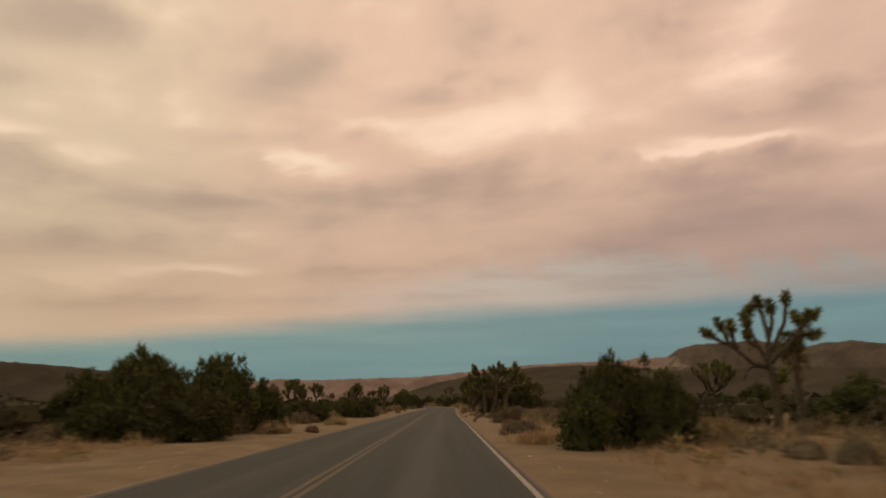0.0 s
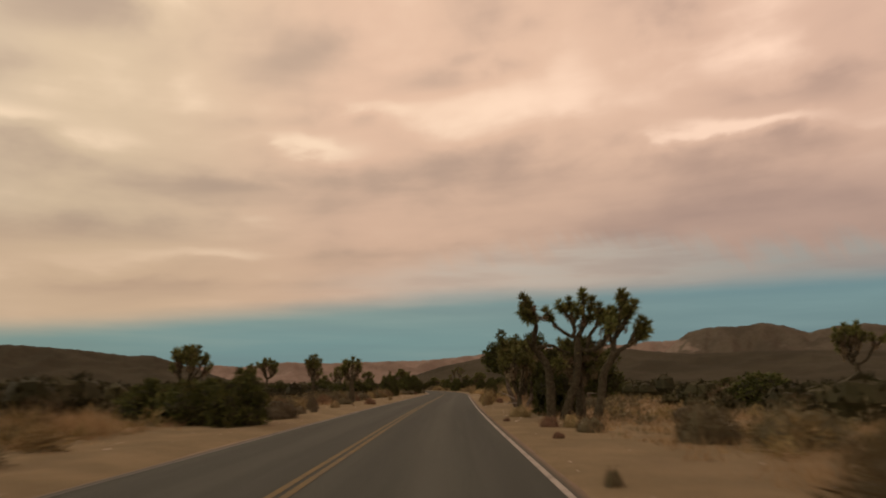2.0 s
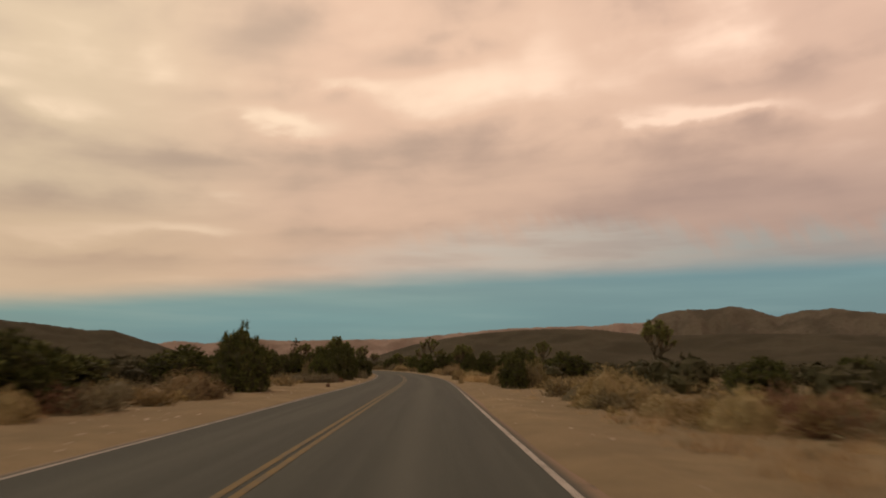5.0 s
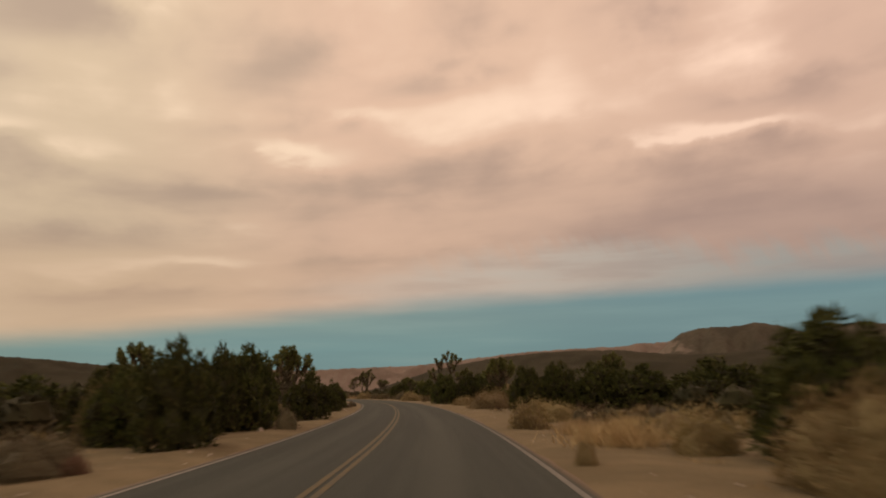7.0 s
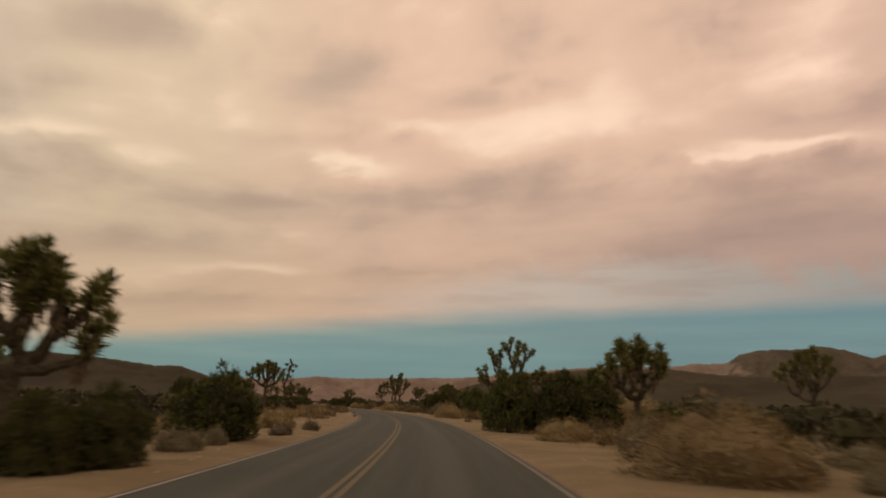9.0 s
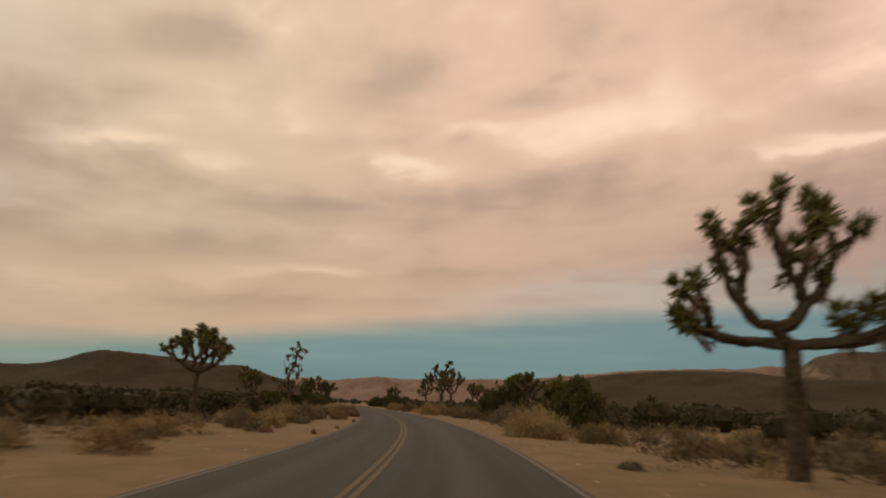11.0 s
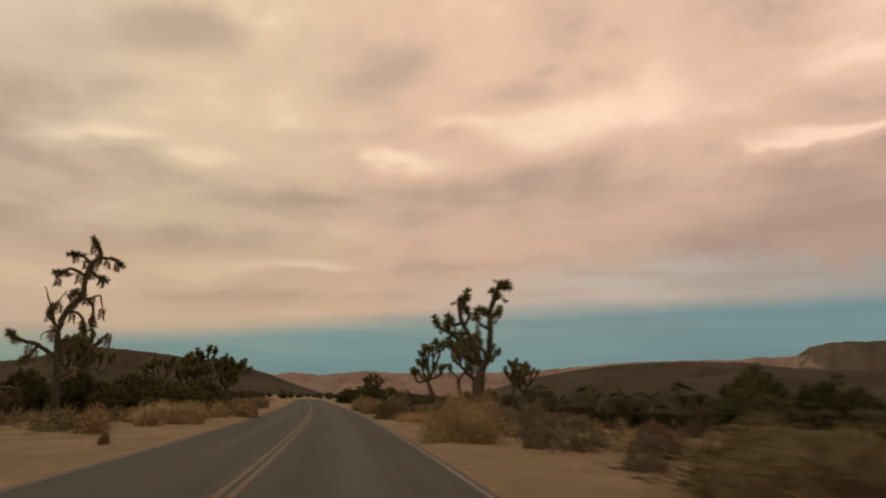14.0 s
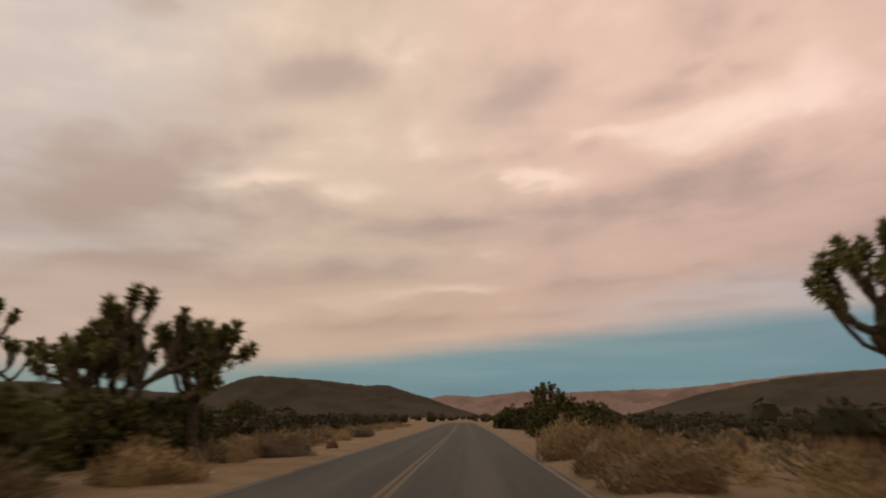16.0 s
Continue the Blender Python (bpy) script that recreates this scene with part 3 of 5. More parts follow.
def juniper_meshes(seed):
    r = np.random.default_rng(seed)
    lobes = []
    n = int(r.integers(15, 20))
    for i in range(n):
        a, u = 2.4 * i + r.uniform(-0.5, 0.5), math.sqrt((i + 0.5) / n)
        s = r.uniform(0.36, 0.60)
        z = 0.42 + (1.42 * math.sqrt(max(0.0, 1 - 0.72 * u * u)) - 0.3) * r.uniform(0.55, 1.05)
        lobes.append((np.array([1.12 * u * math.cos(a), 1.12 * u * math.sin(a), z]), np.array([s, s, s * r.uniform(0.75, 1.0)])))
    for i in range(9):
        a = 0.7 * i + r.uniform(-0.2, 0.2)
        lobes.append((np.array([1.02 * math.cos(a), 1.02 * math.sin(a), r.uniform(0.26, 0.4)]), np.array([0.42, 0.42, 0.36])))
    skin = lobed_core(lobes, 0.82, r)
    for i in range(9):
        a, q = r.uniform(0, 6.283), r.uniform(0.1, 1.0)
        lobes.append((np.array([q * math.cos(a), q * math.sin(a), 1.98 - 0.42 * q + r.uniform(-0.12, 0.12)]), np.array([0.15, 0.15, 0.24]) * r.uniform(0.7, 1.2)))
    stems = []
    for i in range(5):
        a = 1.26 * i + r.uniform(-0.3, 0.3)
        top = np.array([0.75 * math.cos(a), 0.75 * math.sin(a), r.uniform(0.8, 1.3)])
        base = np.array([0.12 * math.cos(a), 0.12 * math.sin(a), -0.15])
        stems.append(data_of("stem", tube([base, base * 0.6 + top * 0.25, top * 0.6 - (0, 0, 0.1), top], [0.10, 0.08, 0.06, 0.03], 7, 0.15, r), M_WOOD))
    return stems, data_of("thicket", skin, M_INNER_SHADE), data_of("crown", sprays(lobes, r), M_JUNIPER)


JUNIPER = [juniper_meshes(100 + i) for i in range(8)]
COUNT = {}


def turn_of(key):
    COUNT[key] = COUNT.get(key, 0) + 1
    return COUNT[key]


def place(x, y, sx, sy, sz, turn, lower=0.04):
    return Matrix.Translation((x, y, ground_at(x, y) - lower)) @ Matrix.Rotation(turn, 4, "Z") @ Matrix.Diagonal((sx, sy, sz, 1))


def juniper(x, y, wide, high):
    k = turn_of("juniper")
    wide = max(wide, high * 0.8)
    root = new("juniper")
    root.matrix_world = place(x, y, wide / 2.9, wide / 2.9, high / 2.15, k * 2.4)
    stems, core, crown = JUNIPER[k % len(JUNIPER)]
    for stem in stems:
        put_part("stem", stem, root)
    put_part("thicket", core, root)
    put_part("crown", crown, root)
    how = "tall" if high > 2.6 else "low" if high < 1.6 else "dense"
    tagged(root, f"{how} dark olive-green juniper rooted in desert sand", "juniper", "roadside junipers")


def juniper_tree(x, y, seed, lobes, trunks, snags, label):
    """A grown juniper: rows of lobe centres with radius, trunk tops, and bare bleached twigs."""
    r = np.random.default_rng(seed)
    shape = [(np.array(q[:3], float), np.array([q[3], q[3], q[3] * 0.85])) for q in lobes]
    root = new("juniper_tree")
    root.matrix_world = Matrix.Translation((x, y, ground_at(x, y) - 0.05))
    for base, top in trunks:
        base, top = np.array((base, 0.0, -0.2)), np.array(top)
        bend = base * 0.5 + top * 0.5 + r.normal(size=3) * 0.12
        put_part("trunk", data_of("trunk", tube([base, base + (0, 0, 0.35), bend, top], [0.20, 0.15, 0.12, 0.06], 9, 0.15, r), M_WOOD), root)
    for a, c in snags:
        a, c = np.array(a, float), np.array(c, float)
        put_part("dead_twig", data_of("dead_twig", tube([a, (a + c) / 2 + r.normal(size=3) * 0.08, c], [0.035, 0.025, 0.012], 5, 0.1, r), M_DEADWOOD), root, label="bleached bare twig")
    put_part("thicket", data_of("thicket", lobed_core(shape, 0.80, r, 16, 28), M_INNER_SHADE), root)
    tufts_ = [(c + unit(r.normal(size=3) + (0, 0, 0.8)) * s[0] * 0.95, np.array([0.17, 0.17, 0.22])) for c, s in shape for _ in range(2)]
    put_part("crown", data_of("crown", sprays(shape + tufts_, r), M_JUNIPER), root)
    tagged(root, label, "juniper", "roadside junipers")


# brush: twigs that fan out of one foot into a dome, over a solid dome tinted darker as shade; about 2 m wide and 1 m
# high
def brush_meshes(seed, twig, inside, leafy, fine_=1.0):
    r = np.random.default_rng(seed)
    n = leafy // 8
    d = unit(np.stack([r.normal(size=n), r.normal(size=n), np.abs(r.normal(size=n)) * 0.8 + 0.08], 1))

    def swell(q):
        a = np.arctan2(q[:, 1:2], q[:, :1])
        return 1 + 0.13 * np.sin(3 * a + seed) + 0.10 * np.sin(7 * q[:, :1] + seed) * np.sin(6 * q[:, 1:2] + 2 * seed) + 0.08 * np.sin(5 * q[:, 2:] + a * 2)

    long_ = kites(d * np.array([0.25, 0.25, 0.1]), d, (r.uniform(0.55, 0.8, (n, 1)) * swell(d))[:, 0], 0.014, r, 0.6)
    m = leafy
    q = unit(np.stack([r.normal(size=m), r.normal(size=m), np.abs(r.normal(size=m)) * 0.85], 1))
    at = q * swell(q) * r.uniform(0.66, 0.95, (m, 1)) * np.array([1, 1, 0.95])
    tips = slivers(at, q * 0.8 + r.normal(size=(m, 3)) * 0.55 + np.array([0, 0, 0.3]), fine_ * r.uniform(0.07, 0.17, m), fine_ * r.uniform(0.022, 0.046, m), r)
    # solid filler dome under the tips, given the shaded copy of the twig colour
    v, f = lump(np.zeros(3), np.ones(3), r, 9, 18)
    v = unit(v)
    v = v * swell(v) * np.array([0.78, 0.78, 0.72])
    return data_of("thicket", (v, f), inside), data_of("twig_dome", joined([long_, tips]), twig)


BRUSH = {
    "tan": [brush_meshes(200 + i, M_TAN, M_TAN_SHADE, 2200) for i in range(3)],
    "grey": [brush_meshes(220 + i, M_GREY, M_GREY_SHADE, 1800) for i in range(3)],
    "olive": [brush_meshes(240 + i, M_OLIVE, M_OLIVE_SHADE, 2000) for i in range(2)],
    "rust": [brush_meshes(260 + i, M_RUST, M_RUST_SHADE, 900) for i in range(2)],
    "dark": [brush_meshes(280 + i, M_DARK, M_GREY_SHADE, 900) for i in range(2)],
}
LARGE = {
    "tan": [brush_meshes(205 + i, M_TAN, M_TAN_SHADE, 3800, 0.66) for i in range(2)],
    "grey": [brush_meshes(225 + i, M_GREY, M_GREY_SHADE, 3400, 0.66) for i in range(2)],
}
SMALL = {"tan": brush_meshes(210, M_TAN, M_TAN_SHADE, 900), "grey": brush_meshes(230, M_GREY, M_GREY_SHADE, 800)}


def brush(kind, label, x, y, wide, high, light=None):
    k = turn_of(kind)
    wide = max(wide, 0.95 * high)
    inside, twigs = SMALL[kind] if wide < 1.2 and kind in SMALL else BRUSH[kind][k % len(BRUSH[kind])]
    if wide > 2.2 and kind in LARGE:
        inside, twigs = LARGE[kind][k % 2]
    if light:
        inside, twigs = light[kind][k % len(light[kind])]
    root = new("desert_shrub")
    root.matrix_world = place(x, y, wide / 2.0, wide / 2.0, high / 1.0, k * 1.7, 0.02)
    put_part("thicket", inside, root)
    put_part("twig_dome", twigs, root)
    tagged(root, label, "shrub", f"{kind} shrubs")


def tan_brush(x, y, w, h):
    brush("tan", "rounded dry tan rabbitbrush on the sandy verge" if w > 1.2 else "small dry tan rabbitbrush on sand", x, y, w, h)


def grey_brush(x, y, w, h):
    brush("grey", "grey-brown leafless sagebrush dome on sand" if w > 1.2 else "small grey-brown sagebrush on sand", x, y, w, h)


def olive_brush(x, y, w, h):
    brush("olive", "large olive-brown twiggy bush beside the road", x, y, w, h)


def rust_brush(x, y, w, h):
    brush("rust", "low rust-brown dried buckwheat on bare sand", x, y, w, h)


def dark_brush(x, y, w, h):
    brush("dark", "small dark brown dead bush on bare sand", x, y, w, h)


def grass_mesh(seed):
    r = np.random.default_rng(seed)
    n = 900
    p = np.stack([r.normal(size=n) * 0.42, r.normal(size=n) * 0.42, np.zeros(n) - 0.03], 1)
    return data_of("blades", kites(p, np.stack([r.normal(size=n) * 0.35, r.normal(size=n) * 0.35, np.ones(n)], 1), r.uniform(0.45, 1.05, n), 0.018, r, 0.35), M_STRAW)


GRASS = [grass_mesh(300), grass_mesh(301)]


def dry_grass(x, y, w, h):
    k = turn_of("grass")
    root = new("dry_grass", GRASS[k % 2])
    root.matrix_world = place(x, y, w / 2.0, w / 2.0, h, k * 1.1, 0.0)
    tagged(root, "patch of dry straw-coloured bunch grass on sand", "grass", "dry grass patches")


def rock(x, y, w, h):
    k = turn_of("rock")
    r = np.random.default_rng(400 + k)
    v, f = lump(np.zeros(3), np.array([w / 2, w / 2.6, max(h, 0.14)]), r, 5, 7)
    ob = new("rock", data_of("rock", (v, f), M_ROCK))
    ob.matrix_world = place(x, y, 1, 1, 1, k * 1.3, 0.05)
    tagged(ob, "pale angular granite rock at the road edge", "rock", "roadside rocks")


# Joshua tree: a trunk that forks and forks again, on each tip a club of blades above a dry skirt
def rosette_mesh(seed):
    r = np.random.default_rng(seed)
    n = 150
    up = r.uniform(-0.30, 0.10, n)
    d = unit(np.stack([r.normal(size=n), r.normal(size=n), r.uniform(-0.35, 0.9, n) + (up > 0) * 1.2], 1))
    p = np.stack([d[:, 0] * 0.05, d[:, 1] * 0.05, up], 1)
    return data_of("leaf_rosette", kites(p, d, r.uniform(0.20, 0.33, n), 0.052, r, 0.35), M_YUCCA)


def skirt_mesh(seed):
    r = np.random.default_rng(seed)
    n = 75
    a = r.uniform(0, 6.283, n)
    d = np.stack([np.cos(a), np.sin(a), r.uniform(-2.4, -0.6, n)], 1)
    p = np.stack([np.cos(a) * 0.05, np.sin(a) * 0.05, r.uniform(-0.75, -0.3, n)], 1)
    return data_of("dry_skirt", kites(p, d, r.uniform(0.12, 0.22, n), 0.042, r, 0.35), M_SKIRT)


ROSETTES = [rosette_mesh(500 + i) for i in range(4)]
SKIRTS = [skirt_mesh(520 + i) for i in range(3)]


def upright(p, way):
    return Matrix.Translation(p) @ Vector((0, 0, 1)).rotation_difference(Vector(way)).to_matrix().to_4x4()


def bezier(a, b, c, d, n=6):
    u = np.linspace(0, 1, n + 1)[:, None]
    return a * (1 - u) ** 3 + 3 * b * u * (1 - u) ** 2 + 3 * c * u**2 * (1 - u) + d * u**3


def joshua_tree(x, y, high, spread=1.4, n=9, seed=0, fork=0.42, tips=None, turn=0.0, thick=1.0, lean=0.0, label="", shaggy=False, ball=1.1, shoots=2):
    """tips: rows of metres sideways and up, in the plane across the given turn; without them a dome of n tips."""
    r = np.random.default_rng(900 + seed)
    rows = []
    if tips is None:
        for i in range(n):
            a, u = 2.4 * i + r.uniform(-0.5, 0.5), math.sqrt((i + 0.25) / n)
            rise = math.sqrt(max(0.0, 1 - 0.85 * u * u))
            rows.append((spread * u * math.cos(a), spread * u * math.sin(a), high * fork + high * (1 - fork) * (0.25 + 0.75 * rise) * r.uniform(0.88, 1.0)))
    else:
        rows = [(a, r.uniform(-0.6, 0.6) * (0.4 + 0.5 * abs(a)), b) for a, b in tips]
    # side shoots round each tip
    more = []
    for p in rows:
        for _ in range(int(r.integers(1, 3)) if shoots > 1 and len(rows) < 10 else min(shoots, 1)):
            a, q = r.uniform(0, 6.283), r.uniform(0.32, 0.62) * (high / 5.0) ** 0.5
            more.append((p[0] + q * math.cos(a), p[1] + q * math.sin(a), p[2] - r.uniform(0.1, 0.55)))
    rows = np.array(list(rows) + more)
    root = new("joshua_tree")
    root.matrix_world = Matrix.Translation((x, y, ground_at(x, y) - 0.05)) @ Matrix.Rotation(radians(turn), 4, "Z")
    crotch = np.array([lean + rows[:, 0].mean() * 0.2, rows[:, 1].mean() * 0.2, high * fork])
    w = 0.15 * thick * (high / 5.0) ** 0.5
    put_part("trunk", data_of("trunk", tube(bezier(np.array((0, 0, -0.2)), np.array((0, 0, high * fork * 0.4)), crotch - (0, 0, 0.3), crotch + (0, 0, 0.06)), np.linspace(w * 1.35, w * 0.92, 7), 9, 0.13, r), M_BARK), root)
    # forks: the two nearest ends join again and again on the way down
    ends = [(p - (0, 0, 0.15), 0.062 * thick, None) for p in rows]
    loose = []
    while len(ends) > 1:
        far = [(np.linalg.norm((a[0] - c[0]) * (1, 1, 0.7)), i, j) for i, a in enumerate(ends) for j, c in enumerate(ends) if i < j]
        d, i, j = min(far)
        a, c = ends[i], ends[j]
        knee = (a[0] + c[0]) / 2
        knee[:2] += (crotch[:2] - knee[:2]) * 0.16
        knee[2] = min(a[0][2], c[0][2]) - 0.30 * d - 0.12
        if knee[2] < crotch[2] + 0.12 or np.linalg.norm(knee - crotch) < 0.3:
            k = i if len(ends) > 1 and a[0][2] < c[0][2] else j
            loose.append(ends.pop(k))
            continue
        ends = [e for q, e in enumerate(ends) if q not in (i, j)] + [(knee, min(w * 0.85, (a[1] ** 2.4 + c[1] ** 2.4) ** (1 / 2.4)), (a, c))]
    work = [(crotch, e, "limb") for e in ends + loose]
    while work:
        start, (p, rad, kids), name = work.pop()
        gap = p - start
        out = np.array([gap[0], gap[1], 0.0])
        if kids is None:
            end = unit(np.array([gap[0] * 0.8, gap[1] * 0.8, abs(gap[2]) * 0.8 + 0.2]))
            if shaggy:
                end = unit(np.array([gap[0], gap[1], gap[2] * 0.35 - 0.1 * r.uniform(0, 1)]) + r.normal(size=3) * 0.15)
        else:
            end = unit(np.array([gap[0] * 0.6, gap[1] * 0.6, abs(gap[2]) + 0.1]))
        size = np.linalg.norm(gap)
        line = bezier(start - gap * 0.03, start + out * 0.62 + (0, 0, gap[2] * 0.06), p - end * size * 0.35, p + end * 0.05)
        line[1:-1] += r.normal(size=(5, 3)) * 0.02
        if shaggy:
            for u in (2, 4):
                way = unit(np.array([gap[0], gap[1], abs(gap[2]) + 0.1]))
                put_part("dry_skirt", SKIRTS[u % 3], root, upright(line[u] + way * 0.45, way) @ Matrix.Diagonal((1.2, 1.2, 1.1, 1)), "hanging dead leaves")
        put_part(name, data_of(name, tube(line, np.linspace(min(w * 0.9, rad * 1.18), rad, 7), 7, 0.15, r), M_BARK), root)
        if kids is None:
            k = turn_of("rosette")
            s = r.uniform(0.85, 1.2) * ball
            m = upright(p + end * 0.16, end) @ Matrix.Rotation(r.uniform(0, 6.28), 4, "Z") @ Matrix.Diagonal((s, s, s * 1.05, 1))
            club = put_part("leaf_rosette", ROSETTES[k % 4], root, m)
            put_part("dry_skirt", SKIRTS[k % 3], club, Matrix.Diagonal((1.0, 1.0, 1.3 if shaggy else 1.0, 1)), "hanging dead leaves")
        else:
            work += [(p, q, "branch") for q in kids]
    tagged(root, label or "branching Joshua tree with spiky green leaf clubs", "joshua tree", "Joshua trees")


def limbed_joshua(x, y, turn, trunk, live, dead=(), label="", shaggy=False, ball=0.95, thick=1.0, tilt=0.0):
    """A Joshua tree of given limbs: rows of metres sideways and up; live limbs end in a leaf club, dead ones are bare; tilt leans what is above 2.6 m towards the road."""
    k = int(abs(x * 31 + y * 17))
    r = np.random.default_rng(k)
    root = new("joshua_tree")
    root.matrix_world = Matrix.Translation((x, y, ground_at(x, y) - 0.03)) @ Matrix.Rotation(radians(turn), 4, "Z")

    def spline(p, n=5):
        p = np.array(p)
        q = np.vstack([2 * p[0] - p[1], p, 2 * p[-1] - p[-2]])
        out = []
        for i in range(1, len(q) - 2):
            for u in np.arange(n) / n:
                out.append(0.5 * (2 * q[i] + (q[i + 1] - q[i - 1]) * u + (2 * q[i - 1] - 5 * q[i] + 4 * q[i + 1] - q[i + 2]) * u**2 + (3 * q[i] - q[i - 1] - 3 * q[i + 1] + q[i + 2]) * u**3))
        return np.array(out + [q[-2]])

    stem = spline([(s, -tilt * max(0.0, u - 2.6), u) for s, u in trunk])
    high = stem[-1][2]
    put_part("trunk", data_of("trunk", tube(stem, np.linspace(0.19, 0.12, len(stem)) * thick, 10, 0.14, r), M_BARK), root)
    known = stem
    for alive, rows in ((True, live), (False, dead)):
        for rad, pts in rows:
            flat = np.array([(s, 0.0, u) for s, u in pts])
            near = known[np.argmin(((known - flat[0]) * (1, 0, 1)) ** 2 @ np.ones(3))]
            drift, way = near[1] + tilt * max(0.0, near[2] - 2.6), r.uniform(-0.4, 0.4)
            flat[0] = near
            for i in range(1, len(flat)):
                drift += way * np.linalg.norm(flat[i] - flat[i - 1]) * r.uniform(0.3, 1.0) * (1.0 if abs(drift) < 0.5 else -0.3)
                flat[i][1] = drift - tilt * max(0.0, flat[i][2] - 2.6)
            line = spline(flat)
            line[1:-1] += r.normal(size=(len(line) - 2, 3)) * 0.012
            put_part("limb", data_of("limb", tube(line, np.linspace(rad * 1.05, rad * (0.72 if alive else 0.35), len(line)), 8, 0.16, r), M_BARK), root)
            known = np.vstack([known, line])
            if shaggy:
                for i in range(2, len(line), 5 if alive else 9):
                    t = unit(line[i] - line[i - 1])
                    put_part("dry_skirt", SKIRTS[i % 3], root, Matrix.Translation(line[i] + (0, 0, 0.3)) @ Matrix.Rotation(r.uniform(0, 6.28), 4, "Z") @ Matrix.Diagonal((1.25, 1.25, r.uniform(0.7, 1.2), 1)), "hanging dead leaves")
            if alive:
                end = unit(line[-1] - line[-3])
                for back, size in ((0.0, 1.0), (0.22, 0.75)):
                    s = r.uniform(0.9, 1.12) * ball * size
                    m = upright(line[-1] - end * back, end) @ Matrix.Rotation(r.uniform(0, 6.28), 4, "Z") @ Matrix.Diagonal((s, s, s, 1))
                    club = put_part("leaf_rosette", ROSETTES[turn_of("rosette") % 4], root, m)
                put_part("dry_skirt", SKIRTS[turn_of("skirt") % 3], club, label="hanging dead leaves")
    tagged(root, label, "joshua tree", "Joshua trees")


# ---------------------------------------------------------------- Joshua trees along the road
joshua_tree(16.7, 32.8, 4.5, 0.55, 5, 2, fork=0.6, shaggy=True, label="shaggy Joshua tree behind a larger one")
joshua_tree(-18.6, 86.5, 4.3, 1.35, 12, 7)
joshua_tree(26.4, 83.0, 5.2, 1.2, 7, 8, fork=0.5)
joshua_tree(-21.9, 120.0, 4.6, 1.3, 7, 9, fork=0.5)
joshua_tree(-25.0, 123.5, 3.9, 0.9, 6, 10)
joshua_tree(-12.2, 99.0, 4.0, 0.75, 7, 11, shoots=1)
joshua_tree(-7.9, 93.0, 3.3, seed=12, turn=20, fork=0.55, tips=((-0.42, 3.05), (0.0, 3.3), (0.42, 3.1)), shoots=1, ball=1.3, thick=1.5, label="short Joshua tree with heavy skirts of dead leaves")
joshua_tree(8.95, 94.4, 4.0, seed=13, turn=-24, fork=0.45, thick=1.2, shoots=1, ball=1.1, tips=((-1.4, 3.5), (-1.1, 3.9), (-0.75, 3.75), (-1.2, 2.9), (-0.85, 2.6), (-0.35, 3.1), (-0.2, 2.7), (0.35, 3.3)), label="Joshua tree with a leaning crown beside junipers")
joshua_tree(10.8, 95.4, 5.2, seed=43, turn=-30, fork=0.42, thick=1.35, shoots=1, ball=1.2, tips=((-1.9, 4.5), (-1.6, 4.95), (-1.15, 4.9), (-0.9, 4.35), (-0.4, 4.8), (0.1, 5.05), (0.55, 4.85), (0.95, 4.5), (1.35, 4.2), (1.7, 3.7)), label="large spreading Joshua tree beside junipers")
joshua_tree(-27.7, 203.0, 4.8, 1.2, 7, 14)
joshua_tree(-10.4, 181.2, 4.5, seed=15, turn=12, fork=0.40, thick=1.3, shoots=1, tips=((0.0, 4.41), (-0.5, 4.14), (0.4, 4.14), (0.0, 3.78), (-0.3, 4.50), (0.3, 4.50), (0.7, 3.69), (-0.8, 3.78), (-1.7, 3.33), (-1.9, 3.06), (-1.4, 2.97), (1.35, 3.87), (1.7, 2.97)), ball=1.2, label="stout Joshua tree with thick limbs above junipers")
joshua_tree(-23.7, 186.3, 5.6, 1.7, 8, 16, fork=0.5)
joshua_tree(1.7, 217.6, 6.1, seed=17, turn=5, fork=0.44, tips=((-1.9, 3.9), (-2.0, 3.3), (-1.5, 5.1), (-0.8, 5.0), (0.0, 6.0), (0.5, 5.7), (1.0, 5.5), (0.3, 4.8), (2.2, 3.9), (2.5, 3.6), (1.7, 3.6)), label="Joshua tree with sweeping candelabra arms")
joshua_tree(6.55, 198.0, 4.35, 1.55, 13, 18, fork=0.40, label="round-crowned Joshua tree with a dense head")
joshua_tree(21.5, 214.5, 5.6, 1.9, 12, 19, fork=0.38)
joshua_tree(20.4, 152.7, 5.4, 1.3, 9, 20, fork=0.42)
joshua_tree(-24.8, 243.5, 5.6, 1.7, 14, 21, fork=0.5, label="round-headed Joshua tree above grey brush")
joshua_tree(-14.8, 324.8, 5.0, 1.3, 8, 27, ball=0.8)
joshua_tree(-18.9, 318.6, 7.0, 1.9, 13, 39, fork=0.43, thick=1.15, label="tall Joshua tree with a straight trunk and wide crown")
joshua_tree(-41.3, 311.6, 4.3, 1.2, 13, 51, fork=0.4, label="dense Joshua tree in a tight roadside group")
joshua_tree(-49.2, 308.0, 5.6, 1.35, 13, 28, ball=1.15)
joshua_tree(-5.6, 264.2, 4.1, 0.9, 7, 35)
joshua_tree(-15.6, 321.4, 5.0, 0.9, 6, 36, fork=0.5, label="thin sparse Joshua tree with bare forks", ball=0.7)
joshua_tree(-40.3, 371.0, 5.0, 1.6, 8, 37)
joshua_tree(-38.8, 312.5, 4.2, 1.0, 6, 38)
joshua_tree(5.05, 64.9, 3.2, 0.75, 6, 5, thick=1.3, fork=0.5, label="stubby Joshua tree hung with dead leaves", shaggy=True)
